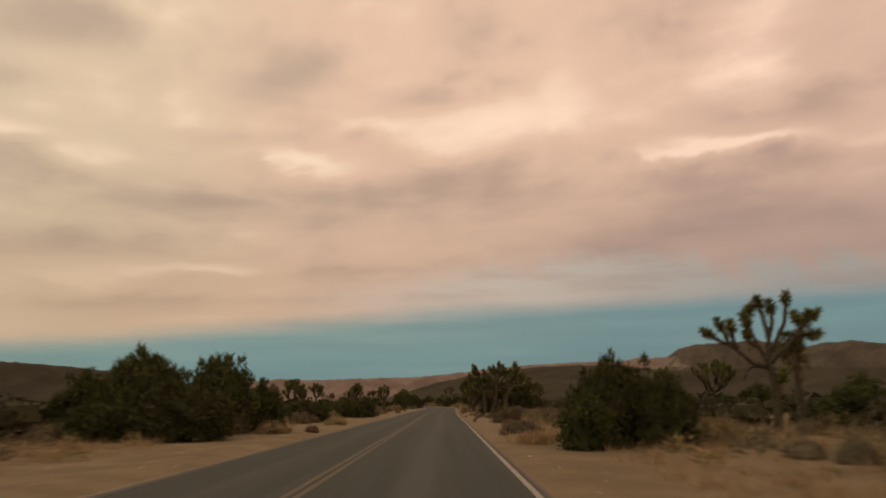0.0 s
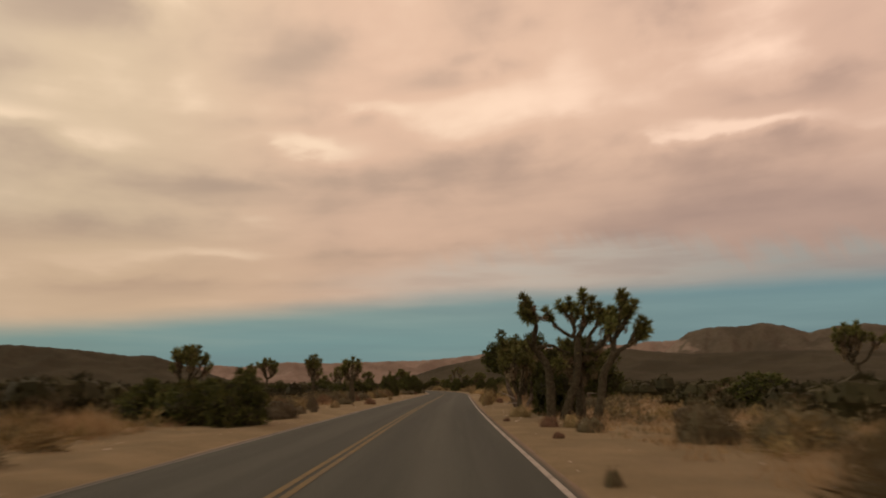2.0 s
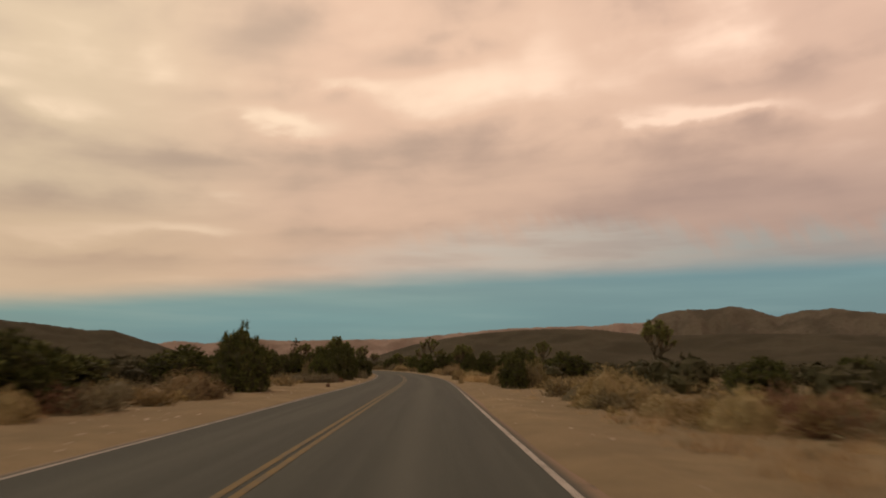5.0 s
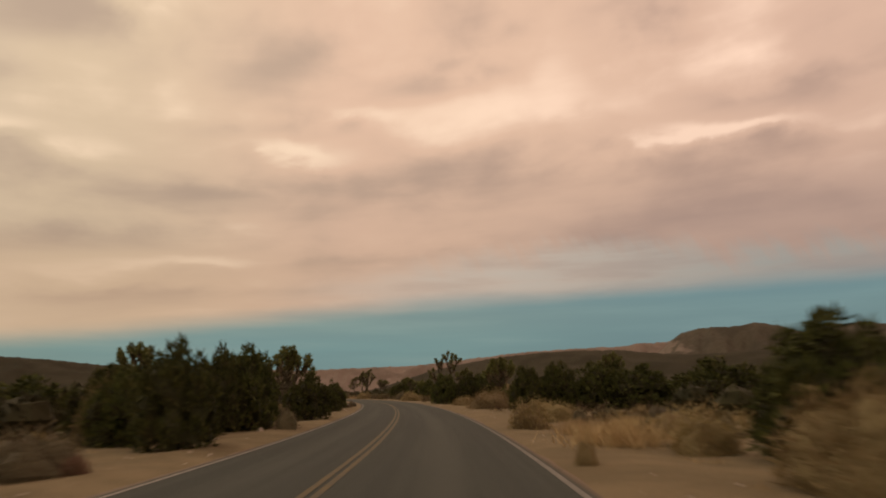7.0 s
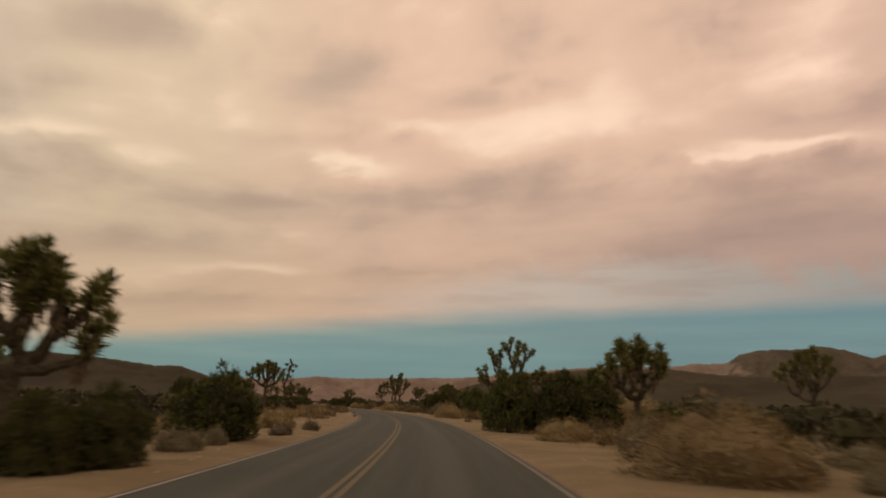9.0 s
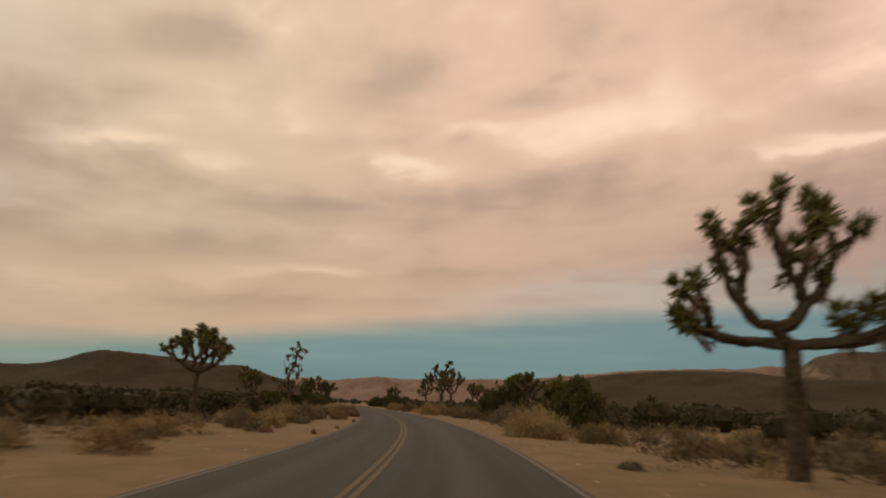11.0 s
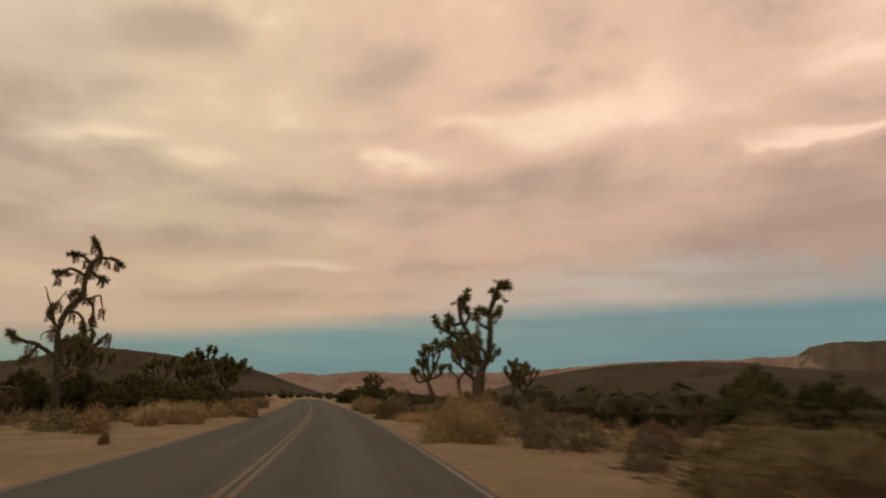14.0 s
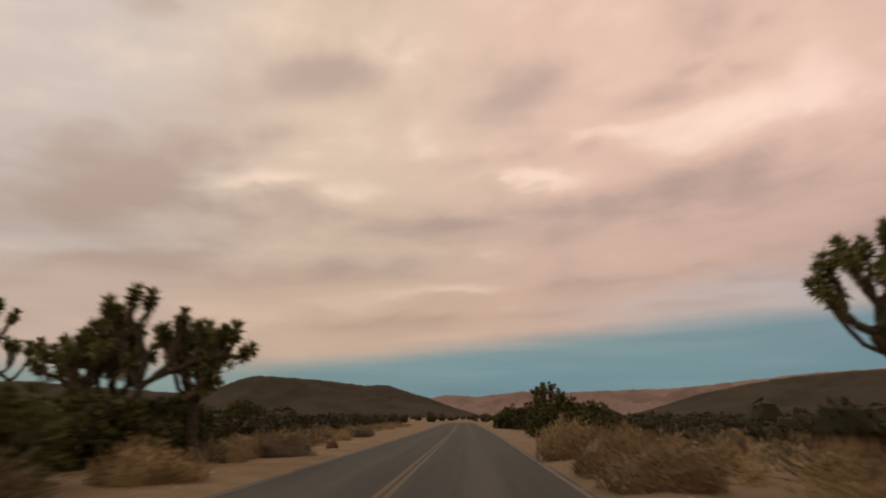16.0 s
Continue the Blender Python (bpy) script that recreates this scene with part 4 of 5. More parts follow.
joshua_tree(2.85, 66.5, 3.1, 0.7, 4, 6, thick=0.8, fork=0.3, label="short Joshua tree beside a leaning one")
limbed_joshua(4.2, 64.3, -17.1, ((0.0, -0.35), (0.29, 0.67), (0.6, 1.53), (0.71, 2.4), (0.68, 3.08)),
    live=((0.075, ((0.71, 3.02), (0.4, 3.2), (-0.07, 3.58), (-0.37, 4.07))),
          (0.075, ((0.64, 3.13), (0.59, 3.65), (0.3, 4.08), (0.1, 4.36))),
          (0.075, ((0.62, 3.53), (0.52, 4.18), (0.46, 4.48))),
          (0.09, ((0.74, 3.07), (0.96, 3.51), (0.98, 4.2), (0.98, 4.81))),
          (0.075, ((0.93, 3.51), (1.21, 3.95), (1.28, 4.47))),
          (0.1, ((0.74, 2.73), (1.1, 2.61), (1.52, 2.75), (1.79, 3.24), (1.95, 4.13))),
          (0.075, ((1.05, 2.61), (1.19, 3.16), (1.49, 3.59), (1.62, 4.21))),
          (0.075, ((1.64, 2.91), (1.95, 3.34), (2.08, 3.83))),
          (0.075, ((0.95, 3.46), (1.11, 3.73), (1.36, 3.94))),
          (0.075, ((0.59, 3.65), (0.78, 3.98), (0.74, 4.22))),
          (0.075, ((1.45, 3.54), (1.71, 3.69), (1.78, 3.91))),),
    dead=(),
    label="tall Joshua tree with a broad crown over the verge")
limbed_joshua(5.3, 63.7, -22.1, ((0.0, -0.35), (0.31, 0.88), (0.43, 1.71), (0.78, 2.38)),
    live=((0.09, ((0.73, 2.33), (0.88, 2.96), (1.03, 3.48), (1.13, 4.13), (1.14, 4.74))),
          (0.075, ((0.92, 3.06), (1.22, 3.47), (1.5, 3.93), (1.65, 4.24))),
          (0.09, ((0.78, 2.37), (1.19, 2.67), (1.69, 2.96), (2.04, 3.25))),
          (0.075, ((1.39, 2.76), (1.62, 3.22), (1.87, 3.63))),
          (0.075, ((0.81, 2.75), (0.73, 3.18), (0.81, 3.61))),
          (0.075, ((1.05, 3.59), (0.91, 3.82), (0.91, 4.04))),
          (0.075, ((1.22, 3.47), (1.31, 3.73), (1.39, 4.0))),
          (0.075, ((1.13, 4.13), (1.3, 4.33), (1.35, 4.53))),
          (0.075, ((1.69, 2.96), (1.8, 3.16), (2.02, 3.51))),),
    dead=(),
    label="tall Joshua tree leaning outward above dry brush")
limbed_joshua(3.85, 64.4, -15.6, ((0.0, -0.35), (-0.02, 1.11), (-0.08, 1.88), (-0.33, 2.4), (-0.59, 2.74)),
    live=((0.1, ((-0.59, 2.71), (-0.47, 3.2), (-0.36, 3.69), (-0.41, 4.07), (-0.66, 4.46))),
          (0.075, ((-0.36, 3.78), (-0.59, 3.84), (-0.79, 3.98))),
          (0.075, ((-0.41, 4.08), (-0.59, 4.15), (-0.73, 4.22))),
          (0.075, ((-0.37, 3.83), (-0.49, 3.77), (-0.65, 3.78))),
          (0.075, ((-0.59, 2.69), (-0.79, 2.61), (-0.93, 2.7))),),
    dead=((0.07, ((-0.62, 2.69), (-0.7, 2.85), (-0.72, 2.99))), (0.085, ((-0.48, 2.68), (-0.14, 2.78), (0.16, 2.78), (0.45, 2.6), (0.79, 2.5))), ),
    label="Joshua tree with a sharply bent trunk and one bare arching limb", tilt=1.2)
limbed_joshua(-35.1, 287.3, 43.7, ((0.0, -0.35), (-0.16, 1.3), (-0.29, 2.84), (-0.41, 3.91)),
    live=((0.13, ((-0.4, 3.85), (-0.14, 4.84), (0.41, 5.52), (0.46, 6.37), (0.66, 7.14), (1.01, 7.63), (0.8, 8.1), (0.63, 8.38))),
          (0.085, ((0.68, 7.21), (1.09, 7.49), (1.67, 7.52), (2.03, 7.28))),
          (0.075, ((0.62, 6.86), (1.02, 6.55), (1.36, 6.45))),
          (0.075, ((0.64, 7.25), (0.14, 7.49), (-0.28, 7.49))),
          (0.075, ((0.47, 6.58), (-0.22, 6.8), (-0.55, 6.54), (-0.76, 6.53))),
          (0.075, ((0.42, 5.52), (0.11, 5.65), (-0.02, 5.55))),
          (0.1, ((-0.41, 2.44), (-1.11, 3.17), (-1.8, 3.34), (-2.26, 3.65))),
          (0.075, ((-1.11, 3.17), (-1.37, 2.67), (-1.65, 2.36))),
          (0.075, ((-0.14, 4.84), (0.44, 4.6), (0.64, 3.8))),
          (0.075, ((0.41, 5.52), (0.92, 5.16), (1.05, 4.14))),
          (0.075, ((-0.26, 3.23), (0.06, 3.45), (0.29, 3.07))),
          (0.075, ((-0.46, 4.01), (-0.79, 4.47), (-0.76, 4.88))),),
    dead=((0.05, ((0.69, 5.45), (1.19, 5.66), (1.34, 5.21), (1.49, 4.81))), (0.09, ((-0.12, 1.49), (0.57, 2.3), (1.09, 3.13), (1.58, 3.68), (1.79, 3.9))), (0.03, ((1.69, 3.79), (1.83, 3.6), (1.71, 3.38))), (0.06, ((-0.42, 3.71), (-0.68, 4.58), (-0.54, 5.2), (-0.25, 5.69))), (0.05, ((-0.66, 4.58), (-0.95, 5.36), (-1.13, 5.88))), (0.04, ((-0.57, 3.9), (-0.94, 3.72), (-1.04, 3.36))), (0.04, ((0.42, 2.1), (0.37, 2.49))), ),
    label="very tall shaggy half-dead Joshua tree with drooping limbs", shaggy=True, ball=0.8)
limbed_joshua(-16.35, 289.2, 0.6, ((0.0, -0.35), (0.27, 1.86), (0.31, 2.61)),
    live=((0.14, ((0.31, 2.53), (0.61, 3.21), (0.72, 4.07), (0.7, 4.95), (0.89, 5.65), (1.05, 6.1), (1.36, 6.33))),
          (0.075, ((0.85, 5.48), (1.07, 5.74), (0.87, 5.92))),
          (0.075, ((0.7, 4.95), (1.01, 5.03), (1.1, 5.21))),
          (0.13, ((0.29, 2.44), (0.15, 3.21), (-0.2, 3.98), (-0.53, 4.51), (-0.66, 5.14), (-0.36, 5.95))),
          (0.075, ((-0.56, 4.6), (-0.96, 4.51), (-1.22, 4.87))),
          (0.075, ((-0.59, 5.05), (-0.77, 5.5), (-0.47, 5.68))),
          (0.075, ((-0.45, 4.42), (-0.26, 4.96), (-0.48, 5.32))),
          (0.075, ((0.48, 4.24), (0.19, 4.6), (0.08, 5.04))),
          (0.075, ((0.7, 4.77), (0.47, 5.04), (0.3, 5.16))),
          (0.075, ((0.88, 6.1), (1.14, 6.37), (1.47, 6.18))),
          (0.085, ((0.15, 3.3), (-0.55, 3.8), (-1.1, 4.1), (-1.35, 4.55))),
          (0.085, ((-0.35, 4.1), (-1.0, 4.15), (-1.55, 4.35), (-1.8, 4.75))),
          (0.08, ((0.2, 2.9), (-0.6, 3.15), (-1.0, 3.45), (-1.2, 3.8))),
          (0.075, ((0.2, 3.21), (-0.06, 2.86), (-0.26, 3.12))),),
    dead=(),
    label="upright Joshua tree with two leaning columns of limbs", ball=0.9, thick=1.3)
limbed_joshua(12.8, 27.0, -27.0, ((0.0, -0.35), (0.03, 1.09), (-0.01, 2.08), (-0.09, 2.59)),
    live=((0.09, ((-0.16, 2.49), (-0.73, 2.7), (-1.25, 3.23), (-1.81, 3.57), (-2.31, 3.93))),
          (0.075, ((-1.34, 3.3), (-1.56, 3.73), (-1.8, 4.32))),
          (0.075, ((-1.07, 3.08), (-1.29, 3.65), (-1.33, 4.14))),
          (0.075, ((-0.12, 2.65), (-0.4, 3.27), (-0.62, 3.9), (-0.8, 4.41))),
          (0.1, ((-0.08, 2.69), (-0.04, 3.71), (-0.18, 4.55), (-0.3, 5.23))),
          (0.075, ((-0.02, 3.5), (0.17, 4.32), (0.12, 4.99))),
          (0.09, ((-0.02, 2.79), (0.28, 3.59), (0.61, 4.3), (0.76, 5.28))),
          (0.09, ((0.01, 2.68), (0.61, 3.23), (1.06, 3.76), (1.41, 4.42))),
          (0.075, ((0.94, 3.63), (1.09, 4.07), (1.0, 4.44))),
          (0.075, ((1.23, 4.02), (1.58, 4.35), (1.74, 4.52))),
          (0.075, ((1.02, 3.7), (1.4, 3.65), (1.65, 3.68))),
          (0.075, ((-0.38, 3.27), (-0.69, 3.49), (-0.77, 3.95))),
          (0.075, ((-0.34, 4.87), (-0.55, 4.99), (-0.7, 4.68))),
          (0.075, ((0.07, 1.78), (0.3, 1.98), (0.36, 2.24))),),
    dead=((0.07, ((-0.11, 2.38), (-0.75, 2.5), (-1.06, 1.99))), ),
    label="tall Joshua tree with a wide crown of upturned clubs")
limbed_joshua(-4.5, 250.6, -14.7, ((0.0, -0.35), (-0.0, 0.81), (0.06, 1.48), (0.13, 1.94)),
    live=((0.09, ((0.03, 1.59), (-0.02, 2.17), (-0.22, 2.63), (-0.48, 2.77), (-0.66, 3.09))),
          (0.075, ((-0.44, 2.75), (-0.67, 2.87), (-0.83, 3.01))),
          (0.1, ((0.13, 1.88), (0.16, 2.4), (0.17, 2.87), (0.19, 3.32))),
          (0.075, ((0.17, 2.75), (0.35, 3.11), (0.43, 3.36))),
          (0.075, ((0.15, 2.75), (0.03, 3.11), (0.04, 3.37))),
          (0.075, ((0.16, 2.06), (0.37, 2.5), (0.6, 2.73), (0.73, 2.89))),
          (0.09, ((0.14, 1.71), (0.46, 2.0), (0.79, 2.39), (1.02, 2.62), (1.22, 2.87))),
          (0.075, ((0.35, 1.89), (0.86, 1.73), (1.08, 1.87))),
          (0.075, ((0.01, 1.14), (-0.39, 1.07), (-0.6, 1.21))),
          (0.075, ((0.03, 1.03), (0.46, 1.0), (0.68, 1.23))),
          (0.075, ((0.02, 1.25), (-0.22, 1.36), (-0.32, 1.58))),),
    dead=(),
    label="low Joshua tree with heavy clubs among grey brush", ball=0.9)
limbed_joshua(-54.3, 317.2, 46.4, ((0.0, -0.35), (-0.05, 1.68), (-0.04, 2.48)),
    live=((0.075, ((-0.08, 2.26), (-0.84, 3.12), (-1.47, 3.59), (-1.81, 4.65))),
          (0.09, ((-0.04, 2.48), (-0.52, 3.45), (-1.0, 4.74), (-1.47, 5.38))),
          (0.1, ((-0.03, 2.42), (-0.34, 4.1), (-0.4, 5.36), (-0.85, 6.2))),
          (0.075, ((-0.38, 4.76), (-0.03, 5.54), (-0.01, 6.31))),
          (0.09, ((0.0, 3.62), (0.33, 4.95), (0.71, 5.8))),
          (0.075, ((-0.01, 2.81), (0.78, 3.3), (0.99, 4.4))),
          (0.075, ((0.5, 3.07), (1.04, 2.82), (1.52, 3.65), (1.52, 4.28))),
          (0.075, ((1.38, 3.41), (1.81, 3.82), (1.94, 4.49))),
          (0.075, ((-0.79, 4.09), (-0.85, 4.75), (-1.08, 5.0))),
          (0.075, ((0.22, 4.45), (-0.12, 4.93), (-0.21, 5.16))),
          (0.075, ((0.87, 3.31), (0.71, 4.13), (0.58, 4.52))),),
    dead=(),
    label="tall Joshua tree with a slim trunk and open crown", ball=1.1)
limbed_joshua(-39.2, 311.2, 35.6, ((0.0, -0.35), (-0.22, 0.94), (-0.46, 1.88)),
    live=((0.1, ((-0.43, 1.76), (-0.34, 3.07), (-0.75, 3.98), (-0.68, 4.81))),
          (0.075, ((-0.61, 3.74), (-0.29, 4.28), (-0.26, 4.65))),
          (0.09, ((-0.47, 2.0), (-0.92, 3.06), (-1.16, 4.22))),
          (0.075, ((-1.03, 3.66), (-1.39, 4.14), (-1.5, 4.5))),
          (0.075, ((-0.95, 3.06), (-1.39, 3.18), (-1.62, 3.06))),
          (0.09, ((-0.33, 2.0), (0.38, 2.83), (0.57, 3.68), (0.67, 4.15))),
          (0.075, ((0.48, 3.08), (0.21, 3.31), (0.14, 3.68))),
          (0.09, ((0.05, 2.35), (1.21, 2.89), (1.93, 3.09), (2.15, 3.78))),
          (0.075, ((1.69, 3.04), (2.3, 2.97), (2.61, 3.19))),
          (0.075, ((1.09, 2.84), (1.26, 3.33), (1.17, 3.77))),
          (0.075, ((0.38, 2.71), (1.13, 2.11), (1.6, 2.24))),
          (0.075, ((-0.4, 2.11), (-0.66, 2.59), (-0.57, 2.95))),
          (0.075, ((1.93, 3.09), (1.79, 3.45), (1.86, 3.7))),),
    dead=(),
    label="spreading Joshua tree with curling limbs above dark junipers", ball=1.05)
limbed_joshua(-45.5, 314.7, 39.8, ((0.0, -0.35), (-0.06, 1.18), (-0.15, 2.01)),
    live=((0.075, ((-0.16, 1.87), (-0.88, 2.56), (-1.17, 3.54))),
          (0.075, ((-0.18, 2.15), (-0.57, 2.98), (-0.48, 3.69))),
          (0.075, ((-0.12, 2.01), (0.16, 2.99), (-0.1, 3.64))),
          (0.075, ((-0.1, 2.15), (0.49, 2.99), (0.64, 4.05))),
          (0.075, ((-0.82, 2.51), (-1.48, 2.78), (-1.84, 3.06))),
          (0.075, ((-1.14, 3.12), (-1.47, 3.26), (-1.57, 3.53))),
          (0.075, ((0.43, 2.99), (0.27, 3.42), (0.28, 3.7))),
          (0.075, ((-1.2, 3.26), (-0.82, 3.54), (-0.93, 3.91))),),
    dead=(),
    label="round Joshua tree with many small clubs in a group", ball=1.05)
limbed_joshua(-20.1, 304.4, -4.5, ((0.0, -0.35), (-0.22, 1.0), (-0.52, 1.8), (-0.71, 2.21)),
    live=((0.075, ((-0.73, 2.18), (-1.09, 2.5), (-1.43, 2.91), (-1.64, 3.12))),
          (0.075, ((-0.98, 2.36), (-1.45, 2.26), (-1.62, 2.59), (-1.88, 3.03))),
          (0.075, ((-0.73, 2.28), (-1.06, 2.92), (-1.27, 3.47), (-1.42, 3.65))),
          (0.075, ((-1.03, 2.92), (-1.08, 3.77), (-1.21, 4.19))),
          (0.09, ((-0.69, 2.35), (-0.64, 3.18), (-0.87, 4.05), (-0.98, 4.61))),
          (0.075, ((-0.74, 3.54), (-0.7, 4.18), (-0.82, 4.6))),
          (0.09, ((-0.64, 2.34), (-0.38, 3.16), (-0.4, 4.01), (-0.47, 4.71))),
          (0.075, ((-0.39, 3.87), (-0.21, 4.35), (-0.27, 5.08))),
          (0.09, ((-0.39, 3.09), (-0.05, 3.91), (-0.04, 4.48), (0.12, 4.94))),
          (0.075, ((-0.4, 2.34), (0.09, 2.79), (0.08, 3.35))),
          (0.075, ((-0.09, 2.87), (0.25, 3.2), (0.5, 3.39))),
          (0.075, ((-0.46, 2.89), (-0.24, 3.09), (-0.29, 3.44))),
          (0.075, ((-0.72, 3.04), (-0.89, 3.33), (-0.96, 3.65))),
          (0.075, ((-0.04, 4.27), (0.27, 4.53), (0.45, 4.87))),),
    dead=(),
    label="Joshua tree with a dense leaning crown of clubs", ball=0.85)
limbed_joshua(-18.9, 308.2, -6.8, ((0.0, -0.35), (-0.11, 1.25), (-0.26, 2.28), (-0.25, 2.65)),
    live=((0.075, ((-0.26, 2.52), (-0.59, 2.95), (-0.94, 3.21), (-0.98, 3.55))),
          (0.09, ((-0.24, 2.6), (0.26, 3.31), (0.27, 4.13), (0.28, 4.8), (0.2, 5.35), (-0.03, 5.99))),
          (0.075, ((0.26, 4.46), (-0.16, 4.5), (-0.29, 4.98), (-0.35, 5.58))),
          (0.075, ((0.26, 3.31), (0.48, 3.95), (0.55, 4.94), (0.56, 5.7))),
          (0.08, ((0.43, 3.79), (0.96, 4.41), (1.27, 4.87), (1.58, 4.65))),
          (0.075, ((0.77, 4.18), (0.95, 4.74), (1.05, 5.09))),
          (0.075, ((0.52, 3.7), (1.19, 3.9), (1.74, 3.94), (2.08, 4.23))),
          (0.075, ((0.97, 3.88), (1.18, 3.66))),
          (0.075, ((0.2, 4.05), (0.01, 4.32), (0.01, 4.74))),
          (0.075, ((0.53, 4.77), (0.75, 5.26), (0.75, 5.51))),
          (0.075, ((0.21, 5.23), (0.37, 5.55), (0.31, 5.3))),),
    dead=(),
    label="tall Joshua tree with long forked arms", ball=0.8)

# the big roadside juniper with a leaning crown
juniper_tree(4.3, 78.6, 60,
             ((-1.85, 1.0, 3.35, 0.36), (-2.05, 1.0, 2.85, 0.38), (-1.75, 0.9, 2.9, 0.50), (-1.5, 0.9, 3.6, 0.34), (-1.85, 1.0, 2.45, 0.36), (-1.45, 0.9, 2.3, 0.32), (-1.3, 0.8, 2.5, 0.60), (-1.4, -1.3, 4.05, 0.30), (-1.25, -1.1, 3.7, 0.24), (-1.1, -0.6, 3.4, 0.36), (-1.0, 0.3, 3.5, 0.50),
              (-0.8, 0.2, 2.9, 0.68), (-0.6, 0.0, 2.1, 0.62), (-0.4, 0.1, 3.75, 0.42), (-0.1, 0.0, 2.6, 0.72), (0.2, 0.2, 3.55, 0.50), (0.55, 0.1, 4.05, 0.36), (0.9, 0.2, 3.8, 0.45), (0.9, 0.1, 3.1, 0.50), (0.5, 0.0, 2.2, 0.74), (-0.15, 0.1, 1.35, 0.45)),
             ((-0.5, (-1.1, 0.0, 2.3)), (-0.35, (-0.3, 0.1, 2.3)), (0.2, (0.4, 0.2, 1.9))),
             (((-0.9, -0.6, 2.3), (-0.2, -0.85, 2.2)), ((-0.6, -0.3, 0.6), (-1.5, -0.2, 1.0)), ((-0.5, -0.2, 0.35), (-1.2, -0.4, 0.3)), ((-0.2, -0.7, 2.9), (0.3, -0.75, 3.3))),
             "large leaning juniper tree with visible trunks and bleached twigs")
juniper_tree(6.2, 78.9, 61,
             ((-1.0, 0.2, 3.4, 0.38), (-0.8, 0.1, 2.8, 0.62), (-0.6, 0.1, 1.9, 0.80), (-0.1, 0.2, 3.1, 0.48), (0.1, 0.1, 2.4, 0.70), (0.7, 0.3, 2.9, 0.48), (0.8, 0.2, 1.9, 0.70), (1.4, 0.3, 2.7, 0.48),
              (1.5, 0.3, 1.7, 0.70), (-1.0, 0.3, 1.1, 0.68), (0.0, 0.3, 1.0, 0.72), (0.9, 0.4, 0.9, 0.70)),
             ((-0.3, (-0.6, 0.1, 2.0)), (0.1, (0.9, 0.2, 1.8))),
             (((-0.9, -0.5, 0.9), (0.1, -0.8, 0.7)), ((0.0, -0.6, 2.2), (0.6, -0.8, 2.5))),
             "broad juniper tree with a ragged crown and bleached twigs")
for spot in ((9.5, 96.4, 3.0, 2.0), (11.8, 94.6, 3.0, 2.2), (7.6, 97.5, 2.4, 1.5), (-40.2, 366.5, 6.0, 3.0), (-36.8, 368.0, 5.0, 2.6), (-44.0, 371.0, 5.0, 2.6)):
    juniper(*spot)

# dark junipers behind the verge mounds
for spot in ((9.9, 171.9, 3.4, 2.75), (11.2, 173.5, 2.6, 3.0), (-36.2, 290.6, 3.4, 2.0), (-35.2, 293.4, 3.4, 2.1), (-36.3, 297.4, 3.6, 2.1), (-34.4, 298.4, 2.8, 1.8), (-8.2, 158.4, 2.8, 3.0),
             (-36.4, 303.6, 3.6, 2.3), (-45.7, 311.4, 4.0, 2.0), (-41.0, 302.6, 3.0, 2.2), (-42.4, 313.9, 3.2, 1.9)):
    juniper(*spot)
juniper_tree(8.6, 79.2, 62,
             ((-1.2, 0.1, 2.6, 0.50), (-0.9, 0.0, 1.9, 0.70), (-0.3, 0.2, 2.8, 0.45), (0.0, 0.1, 2.2, 0.70), (0.6, 0.2, 2.9, 0.50), (0.8, 0.1, 2.2, 0.60), (1.2, 0.2, 3.0, 0.42), (-0.6, 0.2, 1.1, 0.70), (0.3, 0.2, 1.2, 0.70), (1.2, 0.3, 1.4, 0.60)),
             ((-0.3, (-0.5, 0.1, 1.8)), (0.2, (0.8, 0.2, 1.8))),
             (((-0.6, -0.5, 0.9), (0.2, -0.8, 0.8)),),
             "broad juniper tree with an uneven top beside others")
for spot in ((4.9, 73.2, 1.8, 0.85), (7.2, 74.6, 1.7, 0.8)):
    grey_brush(*spot)
for spot in ((-26.4, 311.2, 1.9, 1.1), (-25.1, 308.4, 2.2, 0.95), (-29.0, 321.0, 2.2, 1.2), (-29.2, 285.6, 2.8, 0.95), (-29.7, 289.4, 1.6, 0.85)):
    tan_brush(*spot)
joshua_tree(-2.5, 249.0, 3.1, 0.75, 4, 41, fork=0.5, ball=1.3, label="low Joshua tree with heavy clubs near the road")
tan_brush(-39.0, 303.0, 2.0, 0.9)
joshua_tree(29.5, 76.5, 5.6, 2.5, 16, 42, fork=0.42, thick=1.2, ball=1.15, label="wide spreading Joshua tree above dark junipers")
for spot in ((27.0, 78.5, 4.5, 1.9), (29.6, 74.6, 4.5, 2.2), (33.5, 74.0, 5.0, 3.0), (4.7, 68.2, 2.4, 2.5), (5.9, 20.1, 2.5, 2.4), (-11.9, 24.2, 2.6, 1.4), (-8.6, 61.5, 3.0, 1.6), (-10.8, 63.5, 3.2, 1.6), (-8.2, 152.3, 3.2, 2.6), (-10.4, 154.0, 3.0, 2.4), (6.2, 191.6, 2.4, 1.35), (-4.0, 291.5, 3.4, 2.3), (0.4, 293.0, 4.0, 2.6)):
    juniper(*spot)
tan_brush(2.8, 65.8, 1.0, 0.5)
for spot in ((-15.2, 296.0, 2.0, 0.9), (-16.0, 300.5, 1.8, 0.9), (-13.0, 291.0, 2.0, 0.8)):
    grey_brush(*spot)
for spot in ((-39.8, 309.6, 4.4, 2.0), (-41.5, 314.4, 3.8, 2.0), (-32.4, 340.2, 6.0, 2.6), (-5.1, 262.6, 3.2, 2.8)):
    juniper(*spot)
grey_brush(4.3, 185.6, 1.9, 0.8)
